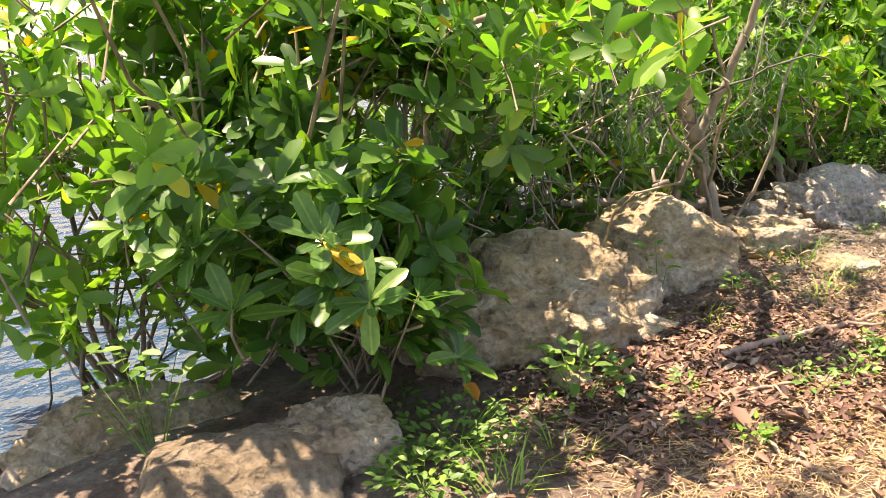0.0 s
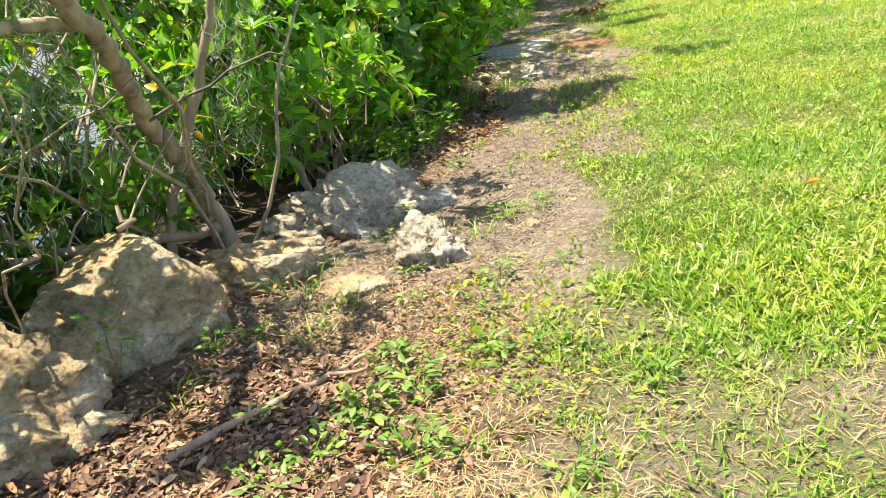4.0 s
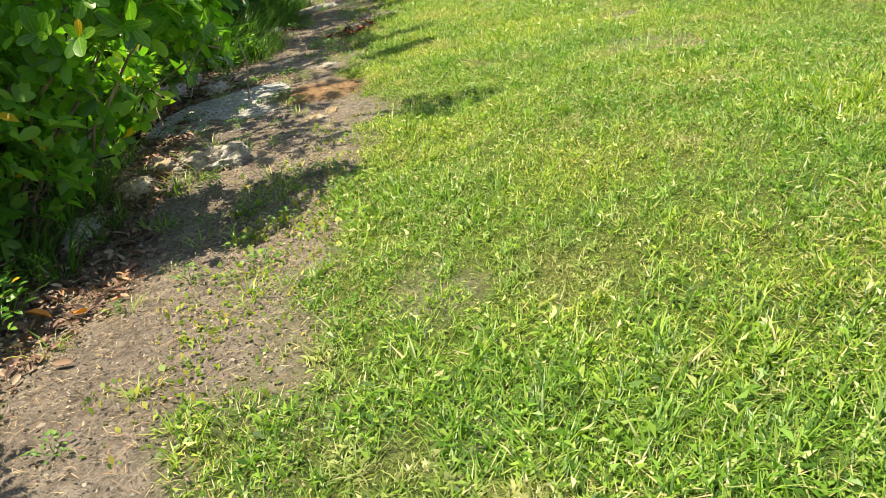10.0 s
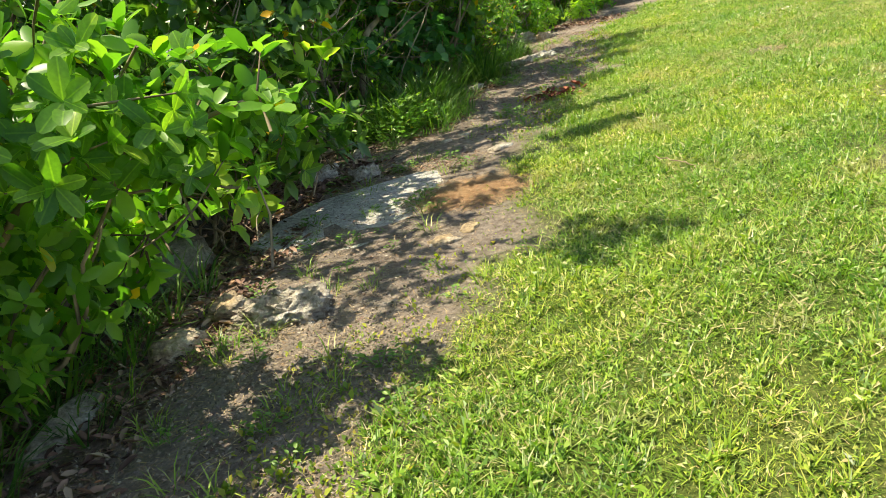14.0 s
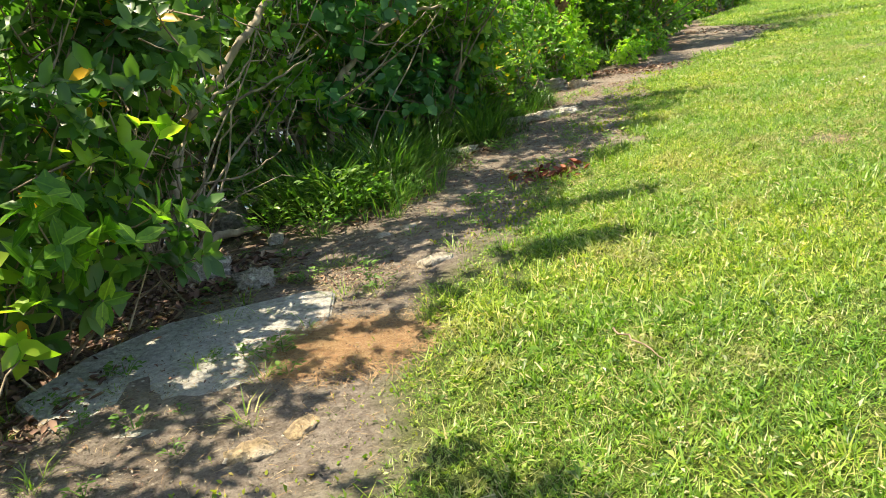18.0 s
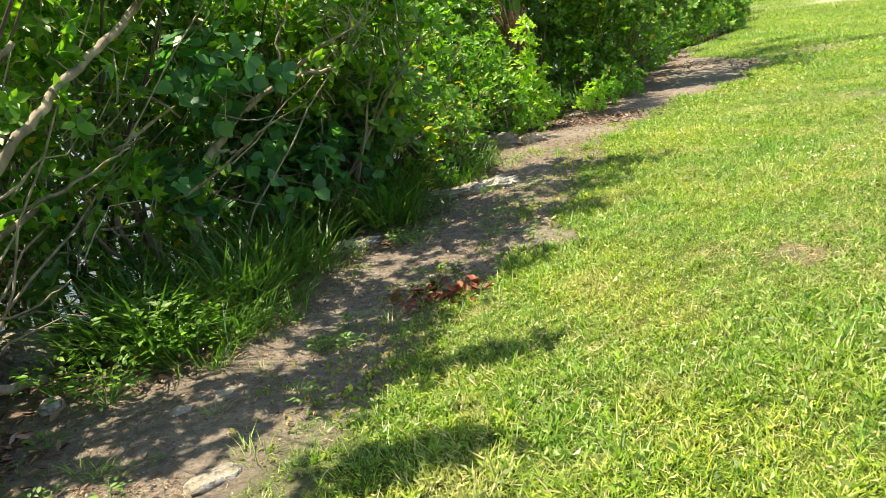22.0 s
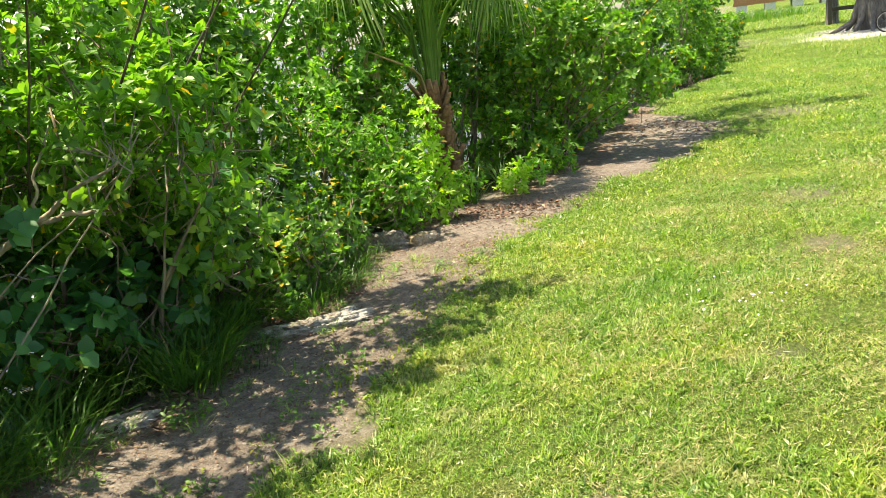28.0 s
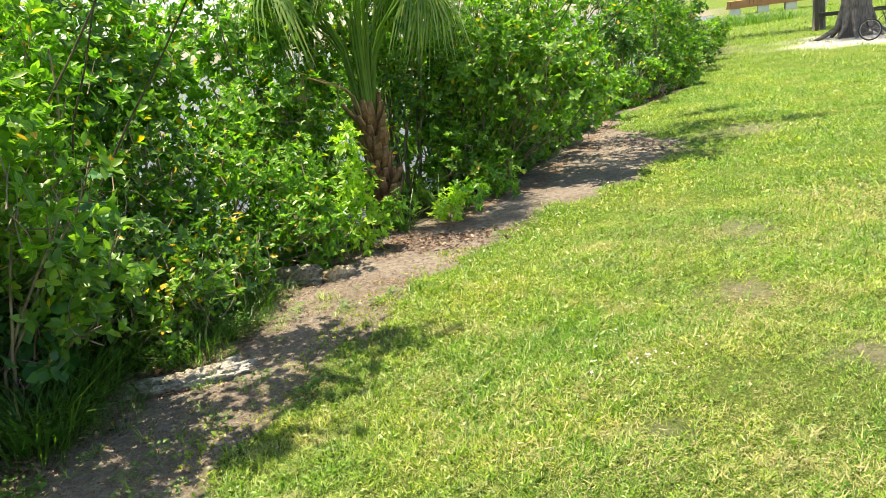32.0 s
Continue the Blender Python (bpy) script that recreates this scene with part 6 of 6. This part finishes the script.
# dark timber frame beside the tree
frame_ob = thing("timber_frame", 29.84, 38.5, "dark weathered timber post and rail frame", "frame", turn=-38)
for dx in (0.0, 2.6, 4.9):
    part("post", box(bmesh.new(), (0.15, 0.15, 3.0), (dx, 0, 1.46)), WOOD_DARK, frame_ob, soft=False)
part("rail", box(bmesh.new(), (4.9, 0.09, 0.16), (2.45, 0.15, 0.62)), WOOD_DARK, frame_ob, soft=False)
part("beam", box(bmesh.new(), (5.4, 0.16, 0.22), (2.45, 0, 3.08)), WOOD_DARK, frame_ob, soft=False)

# bicycle, leaning by the tree
bike = thing("bicycle", 26.2, 29.55, "black bicycle standing on pale sand by the tree", "bicycle", turn=-42)


def ring(radius, tube, mat, name, parent, at, sides=28):
    a = np.linspace(0, 2 * np.pi, sides + 1)
    pts = np.c_[np.cos(a) * radius, np.zeros(sides + 1), np.sin(a) * radius] + np.array(at)
    return raw_part(name, tubes(name, mat, [(pts, tube, tube)], 7), parent)


def rod(name, mat, a, b, r, parent):
    return raw_part(name, tubes(name, mat, [(np.linspace(a, b, 3), r, r)], 7), parent)


for wx in (-0.52, 0.52):
    wheel = rod("wheel", STEEL, (wx, -0.03, 0.33), (wx, 0.03, 0.33), 0.03, bike)
    ring(0.315, 0.022, RUBBER, "tyre", wheel, (wx, 0, 0.335))
    ring(0.285, 0.010, STEEL, "rim", wheel, (wx, 0, 0.335))
    for q in range(14):
        a = q * 2 * math.pi / 14
        rod("spoke", STEEL, (wx, 0, 0.335), (wx + 0.28 * math.cos(a), 0, 0.335 + 0.28 * math.sin(a)), 0.002, wheel)
for nm, a, b, r in [("top_tube", (-0.15, 0, 0.78), (0.36, 0, 0.80), 0.016), ("down_tube", (-0.02, 0, 0.30), (0.38, 0, 0.72), 0.018), ("seat_tube", (-0.02, 0, 0.30), (-0.18, 0, 0.88), 0.016),
                    ("chain_stay", (-0.02, 0, 0.30), (-0.52, 0, 0.335), 0.011), ("seat_stay", (-0.15, 0, 0.76), (-0.52, 0, 0.335), 0.010), ("fork", (0.36, 0, 0.84), (0.52, 0, 0.335), 0.014), ("stem", (0.36, 0, 0.84), (0.33, 0, 0.98), 0.014), ("handlebar", (0.36, -0.29, 1.0), (0.36, 0.29, 1.0), 0.012), ("crank", (-0.1, 0.07, 0.22), (0.06, -0.07, 0.38), 0.010)]:
    rod(nm, PAINT_BLACK, a, b, r, bike)
part("saddle", box(bmesh.new(), (0.26, 0.14, 0.05), (-0.19, 0, 0.91), bevel=0.02), RUBBER, bike)

# picnic table beyond
table = thing("picnic_table", 30.4, 32.8, "dark teal picnic table beside the tree", "table", turn=-40)
part("tabletop", box(bmesh.new(), (1.8, 0.75, 0.06), (0, 0, 0.74)), PAINT_TEAL, table, soft=False)
for sy in (-0.68, 0.68):
    part("bench", box(bmesh.new(), (1.8, 0.27, 0.05), (0, sy, 0.44)), PAINT_TEAL, table, soft=False)
for sx in (-0.65, 0.65):
    part("brace", box(bmesh.new(), (0.06, 1.5, 0.08), (sx, 0, 0.40)), WOOD_DARK, table, soft=False)
    for sy in (-0.3, 0.3):
        part("leg", box(bmesh.new(), (0.07, 0.07, 0.74), (sx, sy, 0.36)), WOOD_DARK, table, soft=False)

# wooden dock far over the grass
dock = thing("wooden_dock", 50.5, 74.5, "orange-brown board deck on white blocks", "dock", turn=-30)
for k in range(26):
    part("board", box(bmesh.new(), (0.29, 3.4, 0.42), (-3.9 + 0.31 * k, 0, 1.05), bevel=0), WOOD_ORANGE, dock, soft=False)
for sy in (-1.6, 1.6):
    part("beam", box(bmesh.new(), (8.2, 0.16, 0.22), (0, sy, 0.74)), WOOD_ORANGE, dock, soft=False)
for sx in (-3.4, -1.1, 1.1, 3.4):
    part("block", box(bmesh.new(), (0.9, 3.2, 0.63), (sx, 0, 0.30)), WHITE_BLOCK, dock, soft=False)


for k, (x, y) in enumerate([(36.0, 54.5), (37.6, 58.0), (39.5, 59.5), (38.6, 55.5)]):
    tuft("grass_tuft", x, y, 0.75, 1.9, 520, 880 + k, "tall rank grass before the wooden dock", GRASS_LONG, 0.04)


# ---- lawn ----
def lawn(name, n, box, near, far, length, wide, seed, label, shape=None, mat=None, share=1.0, patchy=False, flat=False):
    rng = np.random.default_rng(seed)
    P = np.c_[rng.uniform(box[0], box[1], n), rng.uniform(box[2], box[3], n)]
    P = P[P[:, 1] > 0.55 * (P[:, 0] - 2) + 0.4]
    s = offset_from(EDGE, P)
    P, s = P[(s > near - 0.7) & (s < far)], s[(s > near - 0.7) & (s < far)]
    n = len(P)
    edge_noise = 0.10 * waves(P, 5.0, 3) + 0.06 * waves(P, 14.0, 4)
    keep = (s + edge_noise > near + rng.exponential(0.09, n) - 0.05) & (s < far)
    for bx, by, br in BARE + SAND:
        keep &= ~((np.hypot(P[:, 0] - bx, P[:, 1] - by) < br * rng.uniform(0.4, 1.05, n)) & (rng.random(n) < (0.62 if br < 0.15 else 0.9 if br < 0.45 else 0.8)))
    keep &= rng.random(n) < 0.95 + 0.12 * waves(P, 3.0, 6) + 0.14 * waves(P, 30.0, 7)
    keep &= rng.random(n) < share
    if patchy:
        keep &= rng.random(n) < np.clip(0.42 + 0.55 * waves(P, 1.9, 12) + 0.35 * waves(P, 8.0, 13), 0.04, 1)
    P = P[keep]
    n = len(P)
    at = np.c_[P, height(P) - 0.003]
    clump = waves(P, 45.0, 9)
    a = rng.uniform(0, 2 * np.pi, n)
    lean = rng.uniform(0.15, 1.5, n)
    way = np.c_[np.cos(a) * lean, np.sin(a) * lean, np.ones(n)]
    up = np.c_[-np.cos(a), -np.sin(a), lean]
    if flat:
        at[:, 2] += rng.uniform(0.004, 0.032, n)
        way[:, 2] = rng.normal(0.1, 0.55, n) * lean
        up = np.c_[rng.normal(0, 0.5, n), rng.normal(0, 0.5, n), np.ones(n)]
    me = sprinkle(name, mat or GRASS, shape or blade_shape(wide, 0.45), at, way, up, length * rng.uniform(0.45, 1.3, n) * np.clip(0.95 + 0.25 * waves(P, 2.4, 8) + 0.35 * clump, 0.35, 2))
    return tagged(new(name, me), label, "grass", kind="stuff")


SPIKE = (np.array([(-0.05, 0, 0), (0.05, 0, 0), (0, 1, -0.25)]), [(0, 1, 2)])
TALL = (np.array([(-0.09, 0, 0), (0.09, 0, 0), (0, 1, -0.25)]), [(0, 1, 2)])
LEAFLET = (np.array([(-0.12, 0, 0), (0.2, 0.5, 0.04), (-0.05, 1, -0.08)]), [(0, 1, 2)])
CLOVER = (np.array([(0, 0, 0), (0.27, 0.6, 0.1), (0, 1, -0.05), (-0.27, 0.6, 0.1)]), [(0, 1, 2, 3)])
NEAR = (0.2, 12.5, -0.2, 13.5)
lawn("lawn_grass", 520000, NEAR, 0.0, 3.4, 0.048, 0.075, 61, "short bright green lawn grass in full sun")
lawn("lawn_grass", 1500000, NEAR, 0.0, 4.3, 0.05, 0.12, 64, "fine short lawn grass in full sun", SPIKE)
lawn("lawn_leaves", 1000000, NEAR, 0.0, 2.7, 0.0255, 0.12, 68, "dense small leaves of lawn weeds and cut grass", LEAFLET, flat=True)
lawn("lawn_leaves", 650000, NEAR, 2.7, 4.3, 0.025, 0.12, 69, "dense small leaves of lawn weeds and cut grass", LEAFLET, flat=True)
lawn("lawn_clover", 400000, NEAR, 0.0, 4.2, 0.022, 0.12, 65, "small broad-leaved weeds in the lawn", CLOVER, patchy=True)
lawn("dry_lawn_grass", 650000, (2.5, 12.5, 1.5, 13.5), 0.1, 4.3, 0.04, 0.12, 72, "tan dry grass in patches of the lawn", SPIKE, GRASS_DRY, 0.5, patchy=True, flat=True)
lawn("dry_lawn_grass", 420000, (8.0, 14.5, 6.5, 14), 0.8, 5.0, 0.045, 0.12, 73, "tan dry grass over the far lawn", SPIKE, GRASS_DRY, 0.6, patchy=True, flat=True)
lawn("lawn_fringe", 520000, NEAR, -0.4, 0.28, 0.024, 0.12, 66, "sparse yellow-green weeds at the lawn's edge", CLOVER, FRINGE, 0.8, patchy=True)
lawn("lawn_grass", 300000, (2, 22, 2, 24), 4.1, 14, 0.05, 0.16, 62, "sunlit lawn grass farther off", TALL)
lawn("lawn_grass", 170000, (8, 20, 11, 27), 0.0, 6, 0.06, 0.16, 63, "lawn grass along the far hedge", TALL)
lawn("lawn_leaves", 330000, (8, 20, 11, 27), 0.0, 6, 0.036, 0.16, 70, "small leaves of lawn weeds along the far hedge", LEAFLET, flat=True)
lawn("lawn_grass", 150000, (12, 34, 18, 42), 0.0, 12, 0.075, 0.2, 67, "lawn grass at the far clearing", TALL)
lawn("lawn_grass", 60000, (26, 56, 40, 85), 0.0, 16, 0.16, 0.2, 74, "rough grass beyond the clearing", TALL)
